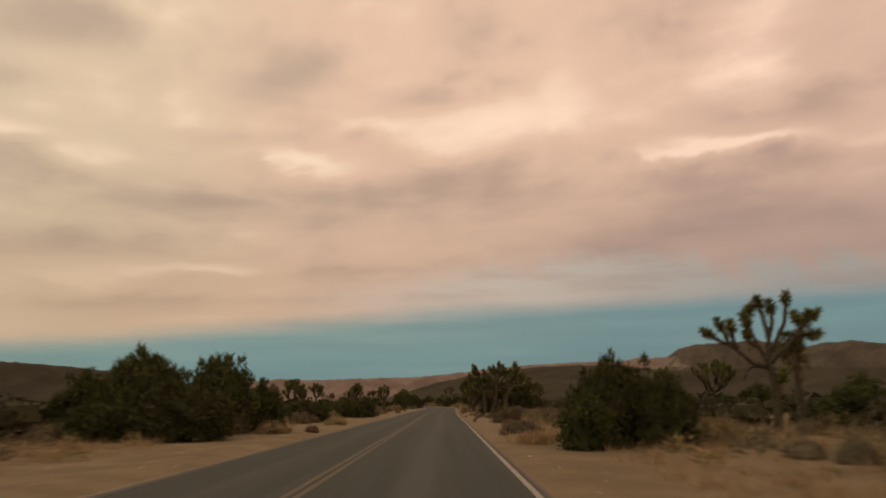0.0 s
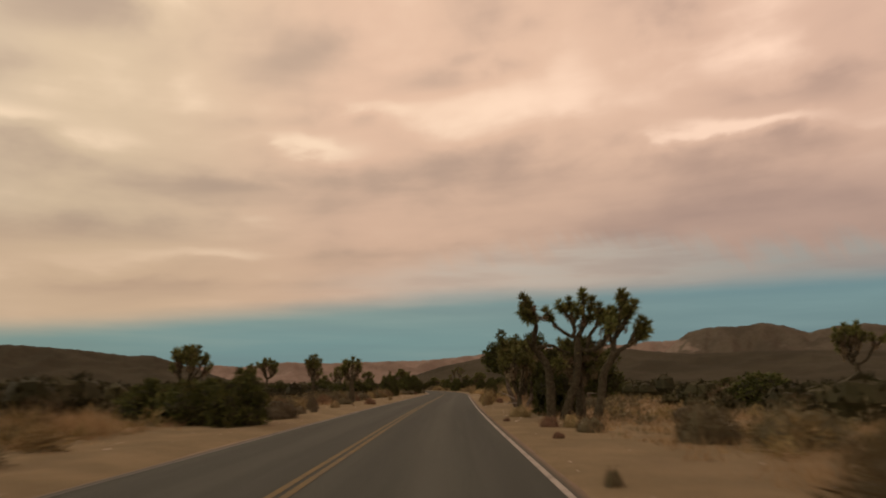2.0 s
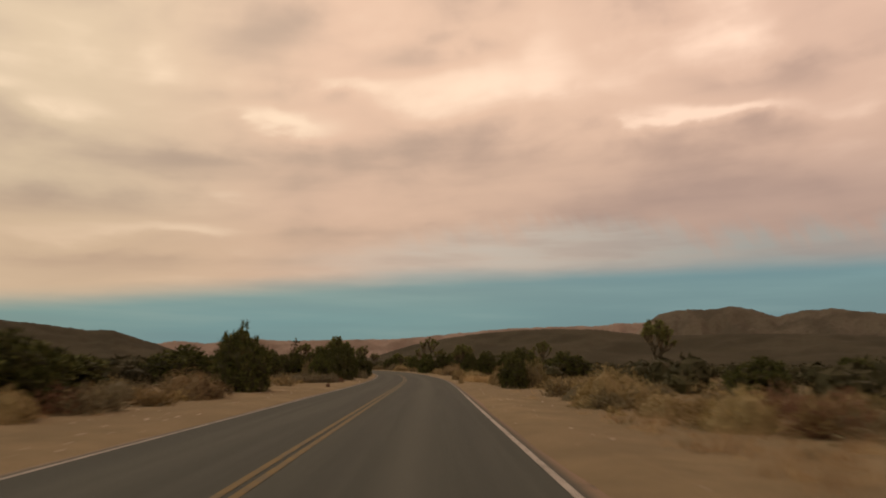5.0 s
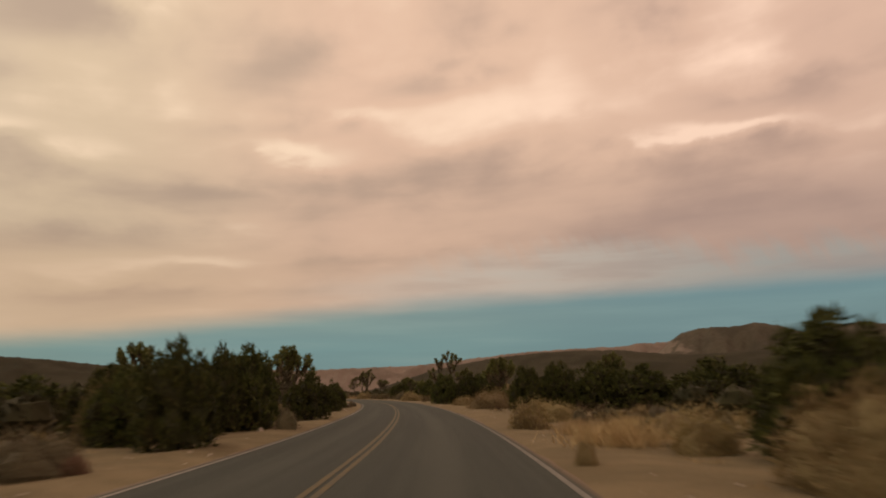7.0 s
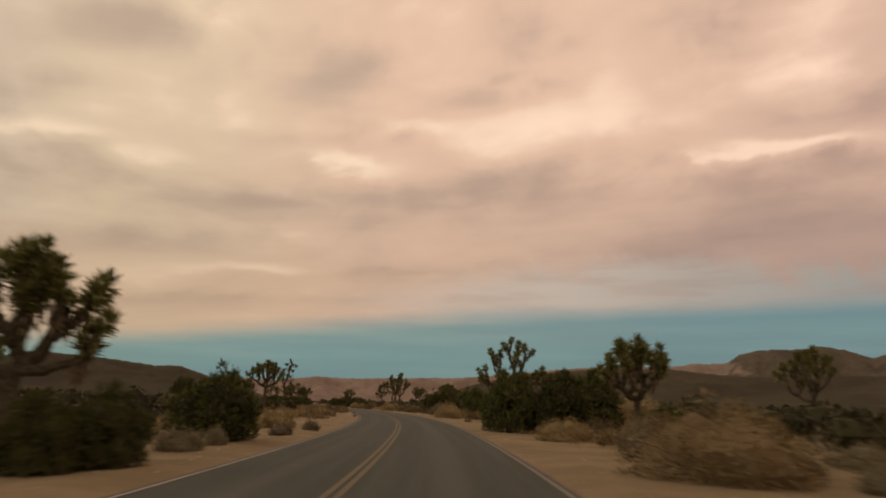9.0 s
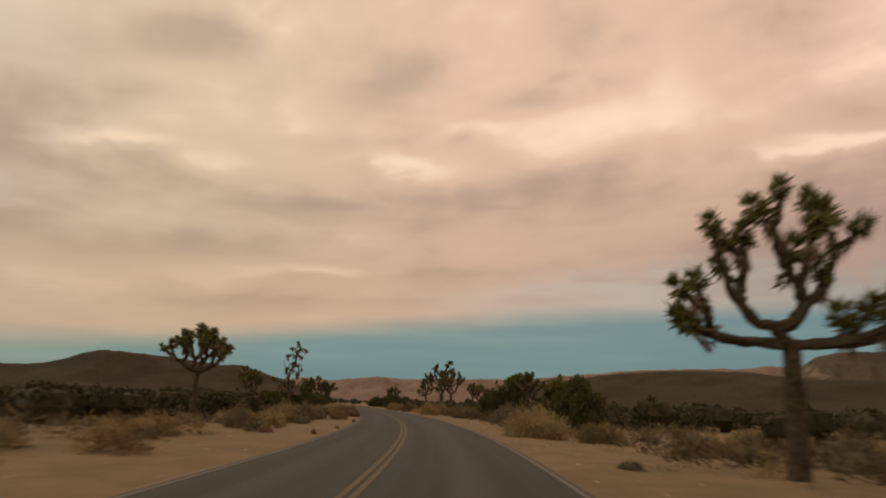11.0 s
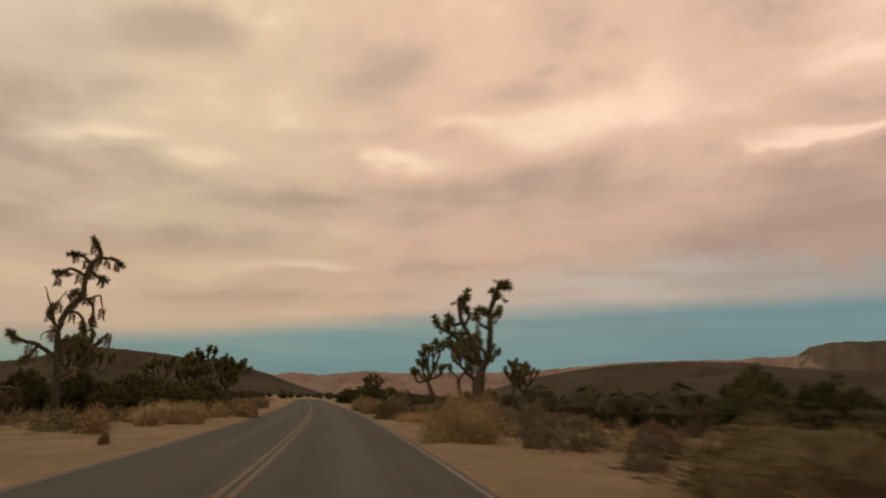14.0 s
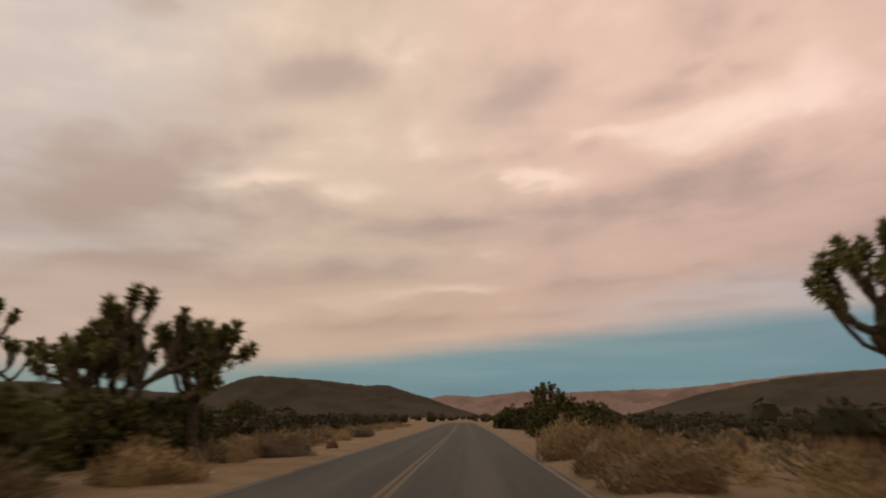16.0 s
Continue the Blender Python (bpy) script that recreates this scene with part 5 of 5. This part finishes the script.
olive_brush(5.3, 190.3, 2.0, 1.2)


for spot in (
    (3.87, 18.82, 1.72, 1.62), (6.00, 18.84, 1.65, 1.77), (4.67, 19.84, 2.21, 2.52), (-8.90, 24.60, 3.30, 2.20), (-11.20, 27.40, 3.20, 3.10),
    (-9.70, 30.40, 3.20, 3.50), (-8.30, 32.40, 2.00, 2.40), (-13.00, 29.60, 3.40, 3.60), (-15.60, 30.60, 3.20, 2.90), (17.24, 28.78, 3.00, 2.27), (-16.47, 30.65, 2.46, 1.79), (-8.84, 46.33, 2.95, 1.52),
    (-6.74, 59.88, 1.95, 1.82), (17.32, 76.55, 4.07, 2.03), (23.17, 96.84, 4.48, 1.85), (-21.73, 111.71, 4.80, 1.85),
    (-10.36, 111.82, 3.71, 2.09), (-19.51, 116.85, 4.11, 1.92), (-16.81, 124.45, 6.63, 2.00), (-7.77, 125.08, 2.61, 2.93),
    (15.85, 125.39, 3.05, 1.86), (22.10, 128.16, 2.43, 1.99), (-13.05, 132.90, 4.88, 2.11), (5.55, 133.03, 1.78, 1.89),
):
    juniper(*spot)
for spot in (
    (7.30, 142.20, 2.90, 2.55), (-5.77, 147.58, 1.88, 2.59), (-7.83, 149.25, 1.78, 2.06), (-7.37, 155.82, 1.56, 2.97),
    (-6.64, 156.69, 1.50, 3.14), (-6.95, 157.60, 2.30, 2.91), (-17.53, 161.14, 4.76, 2.37), (-14.84, 163.61, 3.04, 2.70),
    (-23.05, 164.07, 4.08, 2.73), (-5.81, 164.97, 2.24, 2.26), (15.92, 168.65, 5.57, 2.74), (-6.80, 169.04, 1.75, 2.27),
    (-10.92, 169.66, 1.19, 1.83), (5.71, 171.29, 2.09, 2.69), (12.12, 171.51, 4.61, 2.63), (7.67, 171.68, 2.42, 2.80),
    (-7.41, 177.76, 1.37, 1.36), (-6.86, 178.91, 1.46, 1.49), (16.75, 181.35, 2.35, 1.90), (-8.33, 187.53, 2.73, 2.28),
):
    juniper(*spot)
for spot in (
    (3.45, 200.66, 2.83, 3.01), (1.14, 201.26, 3.00, 3.11), (6.00, 210.13, 4.53, 3.62), (-25.51, 224.04, 2.46, 2.98),
    (-1.25, 247.52, 3.43, 3.34), (-27.20, 251.70, 3.60, 1.59), (-5.70, 262.70, 2.29, 3.36), (-7.48, 262.73, 2.13, 3.23),
    (-31.91, 264.72, 3.90, 1.45), (-30.95, 270.65, 3.81, 2.18), (-31.94, 287.23, 2.73, 1.53), (-38.42, 289.34, 2.27, 2.09),
    (-38.82, 293.75, 2.88, 2.29), (-2.12, 297.13, 3.60, 3.26), (-34.69, 300.61, 2.07, 2.01), (-38.06, 301.66, 2.24, 1.85),
    (-18.08, 306.91, 1.58, 1.56), (-42.26, 310.17, 1.93, 1.55), (-44.08, 317.16, 4.59, 2.06), (-61.45, 346.04, 3.87, 2.60),
):
    juniper(*spot)
for spot in (
    (8.25, 14.12, 0.98, 0.68), (7.83, 15.38, 1.04, 0.50), (-15.35, 27.18, 2.39, 0.78), (3.14, 28.86, 1.84, 0.63),
    (6.97, 43.85, 1.48, 0.68), (-14.90, 44.60, 2.30, 0.65), (8.99, 44.79, 1.68, 0.72), (-11.22, 46.44, 1.63, 0.79),
    (-7.79, 48.15, 1.94, 0.78), (7.33, 48.30, 1.75, 0.93), (7.15, 52.16, 1.97, 0.96), (5.64, 53.21, 1.49, 1.05),
    (8.57, 62.09, 2.09, 0.73), (16.11, 64.38, 1.44, 0.99), (-6.60, 64.62, 1.63, 0.90), (-7.65, 87.56, 1.22, 0.59),
    (-9.75, 96.18, 1.69, 0.91), (9.16, 96.48, 1.30, 0.70), (-9.21, 98.54, 1.57, 0.87), (-8.27, 100.73, 2.28, 0.86),
):
    grey_brush(*spot)
for spot in (
    (-8.38, 137.67, 1.54, 0.71), (-7.91, 140.93, 2.80, 0.69), (-6.06, 142.07, 1.81, 0.75), (-4.85, 155.65, 0.90, 0.79),
    (5.75, 156.51, 0.81, 0.69), (-5.64, 158.80, 0.61, 0.89), (-9.20, 165.85, 0.62, 0.77), (-7.45, 173.77, 1.17, 0.66),
    (6.40, 178.23, 1.30, 0.67), (-7.44, 183.30, 1.29, 0.62), (-7.40, 185.41, 0.81, 0.65), (4.47, 188.22, 1.27, 1.02),
    (12.51, 191.66, 1.89, 1.07), (-16.17, 231.19, 1.22, 1.09), (-17.44, 243.39, 0.57, 1.26), (-17.96, 246.80, 1.56, 0.85),
    (3.44, 250.57, 2.40, 1.28), (-5.81, 252.99, 3.02, 1.51), (-18.86, 255.52, 1.36, 0.89), (-6.43, 261.18, 1.96, 1.73),
):
    grey_brush(*spot)
for spot in (
    (-20.59, 262.21, 2.31, 0.73), (9.29, 262.28, 2.71, 1.22), (-7.88, 273.83, 1.37, 0.71), (-8.09, 285.90, 1.75, 0.92),
    (-13.75, 288.79, 1.68, 1.38), (-30.93, 295.17, 1.50, 0.65), (-37.17, 314.77, 2.35, 0.91),
):
    grey_brush(*spot)
for spot in (
    (7.64, 19.21, 1.38, 0.82), (-7.09, 29.69, 1.62, 0.60), (-9.48, 34.05, 1.91, 0.67), (-6.18, 40.17, 1.37, 0.54),
    (3.69, 59.03, 0.68, 0.49), (4.45, 71.47, 0.97, 0.68), (-6.93, 79.43, 0.76, 0.44), (2.38, 84.32, 0.88, 0.96),
    (2.89, 91.19, 1.49, 1.11), (7.63, 95.84, 1.11, 0.50), (-5.50, 100.88, 0.44, 0.46), (-8.37, 108.56, 1.43, 0.75),
    (6.28, 115.62, 2.84, 1.34), (-7.87, 118.90, 2.36, 1.10), (5.75, 138.89, 2.19, 1.38), (3.05, 142.31, 0.37, 0.48),
    (5.70, 144.09, 1.30, 0.86), (3.56, 153.36, 1.46, 1.02), (5.12, 159.56, 2.85, 0.91), (4.36, 180.23, 3.58, 1.55),
):
    tan_brush(*spot)
for spot in (
    (2.84, 193.46, 2.27, 0.94), (-9.90, 199.10, 2.12, 1.06), (8.50, 213.27, 6.82, 2.35), (-3.58, 232.72, 2.85, 1.46),
    (-18.36, 242.19, 1.91, 1.18), (-4.75, 243.26, 1.61, 1.36), (-16.77, 247.93, 1.35, 0.69), (-15.83, 278.61, 2.39, 1.54),
    (-27.32, 284.32, 1.64, 0.87), (-15.61, 285.55, 2.39, 1.64), (-28.90, 287.59, 1.62, 0.90), (-29.39, 291.69, 1.12, 0.93),
    (-28.83, 293.78, 1.48, 0.85), (-34.64, 306.21, 2.19, 0.90), (-24.94, 308.87, 1.79, 0.85),
    (-36.57, 311.65, 0.78, 0.64), (-26.23, 313.80, 1.28, 1.14), (-28.38, 316.75, 1.97, 1.27),
):
    tan_brush(*spot)
for spot in (
    (3.89, 43.07, 1.89, 1.21), (6.69, 133.41, 2.05, 1.74), (-8.55, 149.83, 1.77, 1.79), (-1.36, 230.59, 1.48, 0.78),
    (-10.40, 267.60, 3.00, 1.25), (-21.33, 296.86, 2.69, 1.64),
):
    olive_brush(*spot)
for spot in (
    (2.33, 27.11, 0.40, 0.24), (4.01, 30.18, 0.72, 0.31), (-5.65, 30.39, 0.70, 0.32), (3.49, 36.69, 1.07, 0.49),
    (2.58, 54.44, 0.34, 0.16), (3.01, 59.03, 0.68, 0.40), (2.01, 62.67, 0.32, 0.18), (-6.44, 83.57, 0.18, 0.16),
    (-5.62, 85.91, 0.91, 0.43), (3.60, 89.75, 0.58, 0.41), (6.85, 90.89, 0.69, 0.45), (5.30, 92.07, 0.65, 0.50),
    (5.46, 95.36, 1.22, 0.69), (-4.84, 132.07, 0.29, 0.22), (-5.30, 142.07, 0.55, 0.42), (-13.44, 227.71, 0.73, 0.24),
    (-11.60, 227.72, 0.22, 0.24), (-18.78, 258.12, 1.59, 0.72), (-38.29, 320.12, 0.56, 0.36),
):
    rust_brush(*spot)
for spot in (
    (-9.18, 25.31, 0.44, 0.69), (11.50, 45.44, 1.91, 0.97), (2.05, 46.54, 0.21, 0.28), (3.80, 56.90, 0.91, 0.55),
    (-7.19, 70.41, 1.11, 0.51), (-6.70, 71.99, 0.43, 0.38), (-7.72, 76.41, 0.45, 0.86), (-10.99, 84.73, 0.75, 0.62),
    (19.50, 84.91, 5.30, 1.75), (4.22, 87.37, 0.34, 0.22), (-6.10, 141.89, 0.54, 0.68), (-7.49, 191.79, 1.04, 0.45),
    (-7.74, 197.06, 0.87, 0.45), (-1.44, 218.22, 0.68, 0.27), (-12.57, 233.80, 0.27, 0.24), (-15.00, 245.35, 0.32, 0.25),
    (-6.00, 247.12, 0.33, 0.18), (-20.07, 264.85, 0.54, 0.29), (-23.22, 272.86, 0.29, 0.31), (-10.96, 275.07, 1.37, 0.77),
):
    dark_brush(*spot)
for spot in (
    (-13.61, 277.17, 0.83, 0.72), (-35.79, 304.23, 1.40, 0.55), (-23.67, 322.18, 1.59, 0.89),
):
    dark_brush(*spot)
for spot in (
    (2.83, 21.35, 1.72, 0.50), (-9.31, 55.26, 1.73, 0.80), (4.61, 146.38, 2.46, 0.70), (4.40, 150.20, 1.02, 0.59),
    (6.25, 151.26, 1.89, 0.62), (-19.72, 292.91, 1.97, 0.62), (-20.14, 321.38, 2.23, 0.93),
):
    dry_grass(*spot)
for spot in (
    (0.24, 203.69, 0.49, 0.40), (-8.20, 251.16, 0.36, 0.21),
):
    rock(*spot)

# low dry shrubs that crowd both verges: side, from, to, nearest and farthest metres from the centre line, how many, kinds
LIGHT = {"tan": [brush_meshes(600 + i, M_TAN, M_TAN_SHADE, 620, 1.25) for i in range(3)], "grey": [brush_meshes(610 + i, M_GREY, M_GREY_SHADE, 620, 1.25) for i in range(3)],
         "dark": [brush_meshes(620 + i, M_DARK, M_GREY_SHADE, 520, 1.25) for i in range(2)], "rust": [brush_meshes(630 + i, M_RUST, M_RUST_SHADE, 520, 1.25) for i in range(2)]}
LOW_LABEL = {"tan": "low dry tan shrub crowding the sandy verge", "grey": "low grey-brown sagebrush crowding the sandy verge",
             "dark": "low dark brown dead shrub on the verge", "rust": "low rust-brown dried shrub on the verge"}
STRETCHES = (
    (-1, 28, 58, 5.7, 10, 18, ("tan", "grey", "dark")), (-1, 62, 112, 6.3, 11, 28, ("grey", "tan", "grey", "rust")), (-1, 112, 145, 5.8, 9, 18, ("grey", "dark", "tan")),
    (-1, 165, 200, 5.4, 9, 14, ("grey", "tan")), (-1, 212, 300, 5.1, 10, 62, ("tan", "tan", "grey", "dark")), (-1, 300, 345, 5.0, 9, 22, ("tan", "grey")),
    (1, 8, 60, 8.2, 15, 26, ("grey", "tan", "dark")), (1, 84, 112, 6.6, 13, 26, ("tan", "rust", "tan", "grey")), (1, 112, 165, 6.8, 12, 28, ("tan", "grey")),
    (1, 172, 215, 6.9, 11, 22, ("tan", "grey", "dark")), (1, 215, 262, 6.9, 13, 42, ("grey", "dark", "grey", "tan")), (1, 262, 292, 6.6, 14, 20, ("dark", "grey", "rust", "tan")),
    (1, 292, 345, 5.6, 10, 30, ("tan", "grey", "tan")),
)
LOOSE = {kind: [] for kind in LIGHT}
rv = np.random.default_rng(77)
for side_, y0, y1, d0, d1, count, kinds in STRETCHES:
    for _ in range(count):
        wide = rv.uniform(0.7, 1.7)
        i = int(np.argmin(np.abs(LINE_NP[:, 1] - rv.uniform(y0, y1))))
        spot = LINE_NP[i] + SIDE_NP[i] * side_ * (d0 + (d1 - d0) * rv.uniform(0, 1) ** 1.4 + wide * 0.2)
        kind = kinds[int(rv.integers(len(kinds)))]
        if rv.uniform() < 0.38:
            brush(kind, LOW_LABEL[kind], float(spot[0]), float(spot[1]), wide, wide * rv.uniform(0.4, 0.62), LIGHT)
        else:
            LOOSE[kind].append(spot)
for spot in ((-8.25, 251.7, 0.4, 0.24), (-7.8, 250.0, 0.35, 0.2), (-6.1, 151.2, 0.45, 0.24), (-5.6, 155.0, 0.35, 0.2)):
    rock(*spot)

# ---------------------------------------------------------------- uncountable growth and litter
def scatter(n, rng, near, far, lo, hi):
    """Places beside the road between two distances from its centre line."""
    i = rng.integers(lo, hi, n)
    d = (near + (far - near) * rng.uniform(0, 1, n) ** 1.3) * rng.choice((-1, 1), n)
    p = LINE_NP[i] + SIDE_NP[i] * d[:, None] + rng.normal(size=(n, 2)) * 0.6
    q = np.abs(road_offset(p[:, 0], p[:, 1]))
    return p[q > near * 0.96]


ROW0, ROW1 = int(np.argmin(np.abs(LINE_NP[:, 1] + 6))), int(np.argmin(np.abs(LINE_NP[:, 1] - 400)))
LAST = len(LINE_NP) - 2


def stuff(name, vf, mat, label, category):
    return tagged(new(name, data_of(name, vf, mat)), label, category, kind="stuff")


def at_ground(p):
    return np.c_[p, ground_height(p[:, 0], p[:, 1])]


def tufts(p, rng, blades, tall, wide, spread):
    n = len(p)
    base = np.repeat(at_ground(p), blades, 0)
    size = np.repeat(rng.uniform(0.5, 1.3, n), blades)
    base[:, :2] += rng.normal(size=(n * blades, 2)) * (spread * size)[:, None]
    d = np.stack([rng.normal(size=n * blades) * 0.5, rng.normal(size=n * blades) * 0.5, np.ones(n * blades)], 1)
    return slivers(base - (0, 0, 0.02), d, tall * size * rng.uniform(0.5, 1.1, n * blades), wide, rng)


rs = np.random.default_rng(21)
stuff("dry_grass_tufts", tufts(scatter(3400, rs, 5.6, 26, ROW0, ROW1), rs, 16, 0.26, 0.014, 0.11), M_STRAW, "scattered tufts of dry straw-coloured grass on sand", "grass")
straw_field = scatter(5200, rs, 6.0, 18, ROW0, int(np.argmin(np.abs(LINE_NP[:, 1] - 112))))
straw_side = road_offset(straw_field[:, 0], straw_field[:, 1])
straw_field = straw_field[(straw_side > 0) | (straw_side < -6.6)]
stuff("straw_grass", tufts(straw_field, rs, 20, 0.36, 0.018, 0.19), M_STRAW, "pale straw grass over the sandy flat", "grass")
stuff("low_twig_litter", tufts(scatter(3600, rs, 6.2, 30, ROW0, ROW1), rs, 22, 0.26, 0.02, 0.16), M_GREY, "low grey-brown twiggy growth between the shrubs", "shrubs")


def pebble_field(p, rng, lo, hi):
    parts = []
    g3 = at_ground(p)
    for c in g3:
        s = rng.uniform(lo, hi) * rng.uniform(0.5, 1.0)
        k = np.array([s, s * rng.uniform(0.6, 1.0), s * 0.6])
        v = np.array([(1, 0, 0), (0, 1, 0), (-1, 0, 0), (0, -1, 0), (0, 0, 1), (0.4, 0.5, 0.8)], float) * k * rng.uniform(0.7, 1.2, (6, 1))
        parts.append((v + c, np.array([(0, 1, 5, 5), (1, 2, 4, 5), (2, 3, 4, 4), (3, 0, 4, 4), (0, 5, 4, 4)])))
    return joined(parts)


stuff("verge_pebbles", pebble_field(scatter(2600, rs, 3.3, 7.0, ROW0, ROW1), rs, 0.02, 0.06), M_ROCK, "small pale pebbles on the sandy verge", "pebbles")


def far_scrub(p, rng, lo, hi, leaves):
    parts = []
    for c in at_ground(p):
        w = rng.uniform(lo, hi)
        h = w * rng.uniform(0.5, 0.85)
        parts.append(lump(c + (0, 0, h * 0.35), np.array([w * 0.39, w * 0.39, h * 0.47]), rng, 4, 7))
        d = unit(np.stack([rng.normal(size=leaves), rng.normal(size=leaves), np.abs(rng.normal(size=leaves)) + 0.1], 1))
        q = c + d * np.array([w * 0.42, w * 0.42, h * 0.8]) * rng.uniform(0.7, 1.0, (leaves, 1))
        leaf = 0.20 + 0.055 * w
        parts.append(slivers(q, d + rng.normal(size=(leaves, 3)) * 0.5 + (0, 0, 0.4), rng.uniform(0.6, 1.3, leaves) * leaf, leaf * 0.6, rng))
    return joined(parts)


def twig_mounds(p, rng, lo, hi, twigs):
    """Low loose mounds of fine twigs, with no solid inside."""
    out = []
    for c in at_ground(p):
        w = rng.uniform(lo, hi)
        h = w * rng.uniform(0.45, 0.7)
        n = int(twigs * (0.5 + w))
        d = unit(np.stack([rng.normal(size=n), rng.normal(size=n), np.abs(rng.normal(size=n)) * 0.9], 1))
        q = c + d * np.array([w * 0.5, w * 0.5, h]) * rng.uniform(0.25, 0.9, (n, 1))
        out.append(slivers(q, d + rng.normal(size=(n, 3)) * 0.5 + (0, 0, 0.3), rng.uniform(0.11, 0.26, n), rng.uniform(0.036, 0.064, n), rng))
    return joined(out)


stuff("verge_grey_brush", twig_mounds(scatter(1900, rs, 7.4, 26, ROW0, ROW1), rs, 0.5, 1.6, 58), M_GREY, "low grey-brown brush between the shrubs", "shrubs")
for kind, colour, mat in (("tan", "tan", M_TAN), ("grey", "grey-brown", M_GREY), ("dark", "dark brown", M_DARK), ("rust", "rust-brown", M_RUST)):
    stuff(f"low_{kind}_shrubs", twig_mounds(np.array(LOOSE[kind]), rs, 0.8, 1.8, 190), mat, f"low dry {colour} shrubs crowding the sandy verges", "shrubs")
right_only = scatter(1500, rs, 6.3, 30, int(np.argmin(np.abs(LINE_NP[:, 1] - 150))), ROW1)
right_only = right_only[road_offset(right_only[:, 0], right_only[:, 1]) > 0]
stuff("slope_brush", twig_mounds(right_only, rs, 0.6, 1.6, 44), M_DARK, "low dark brown brush covering the roadside flat", "shrubs")
stuff("verge_tan_brush", twig_mounds(scatter(1300, rs, 6.6, 24, ROW0, ROW1), rs, 0.4, 1.2, 62), M_TAN, "low dry tan brush between the shrubs", "shrubs")
stuff("dark_scrub_belt", far_scrub(scatter(1650, rs, 14, 60, ROW0, LAST), rs, 1.4, 3.3, 120), M_SCRUB, "belt of dark olive desert scrub across the flat", "shrubs")
near_belt = scatter(900, rs, 11.0, 30, ROW0, LAST)
near_belt = near_belt[road_offset(near_belt[:, 0], near_belt[:, 1]) < 0]
stuff("leafy_scrub", far_scrub(near_belt, rs, 1.2, 2.6, 150), M_SCRUB, "dark olive scrub thickets behind the sandy verge", "shrubs")
stuff("far_dark_scrub", far_scrub(scatter(900, rs, 50, 150, ROW0, LAST), rs, 2.0, 3.8, 44), M_SCRUB, "far dark olive scrub across the flat", "shrubs")
stuff("far_grey_scrub", twig_mounds(scatter(1300, rs, 20, 90, ROW0, LAST), rs, 0.9, 1.9, 26), M_GREY, "grey-brown sagebrush across the desert flat", "shrubs")


def plain_scatter(n, rng, r0, r1):
    r = r0 + (r1 - r0) * rng.uniform(0, 1, n) ** 1.2
    a = np.radians(rng.uniform(-62, 48, n))
    p = np.stack([-10 + r * np.sin(a), 200 + r * np.cos(a)], 1)
    return p[np.abs(road_offset(p[:, 0], p[:, 1])) > 14]


stuff("distant_scrub", far_scrub(plain_scatter(1900, rs, 110, 1500), rs, 2.2, 4.6, 14), M_SCRUB, "distant dark scrub covering the valley floor", "shrubs")
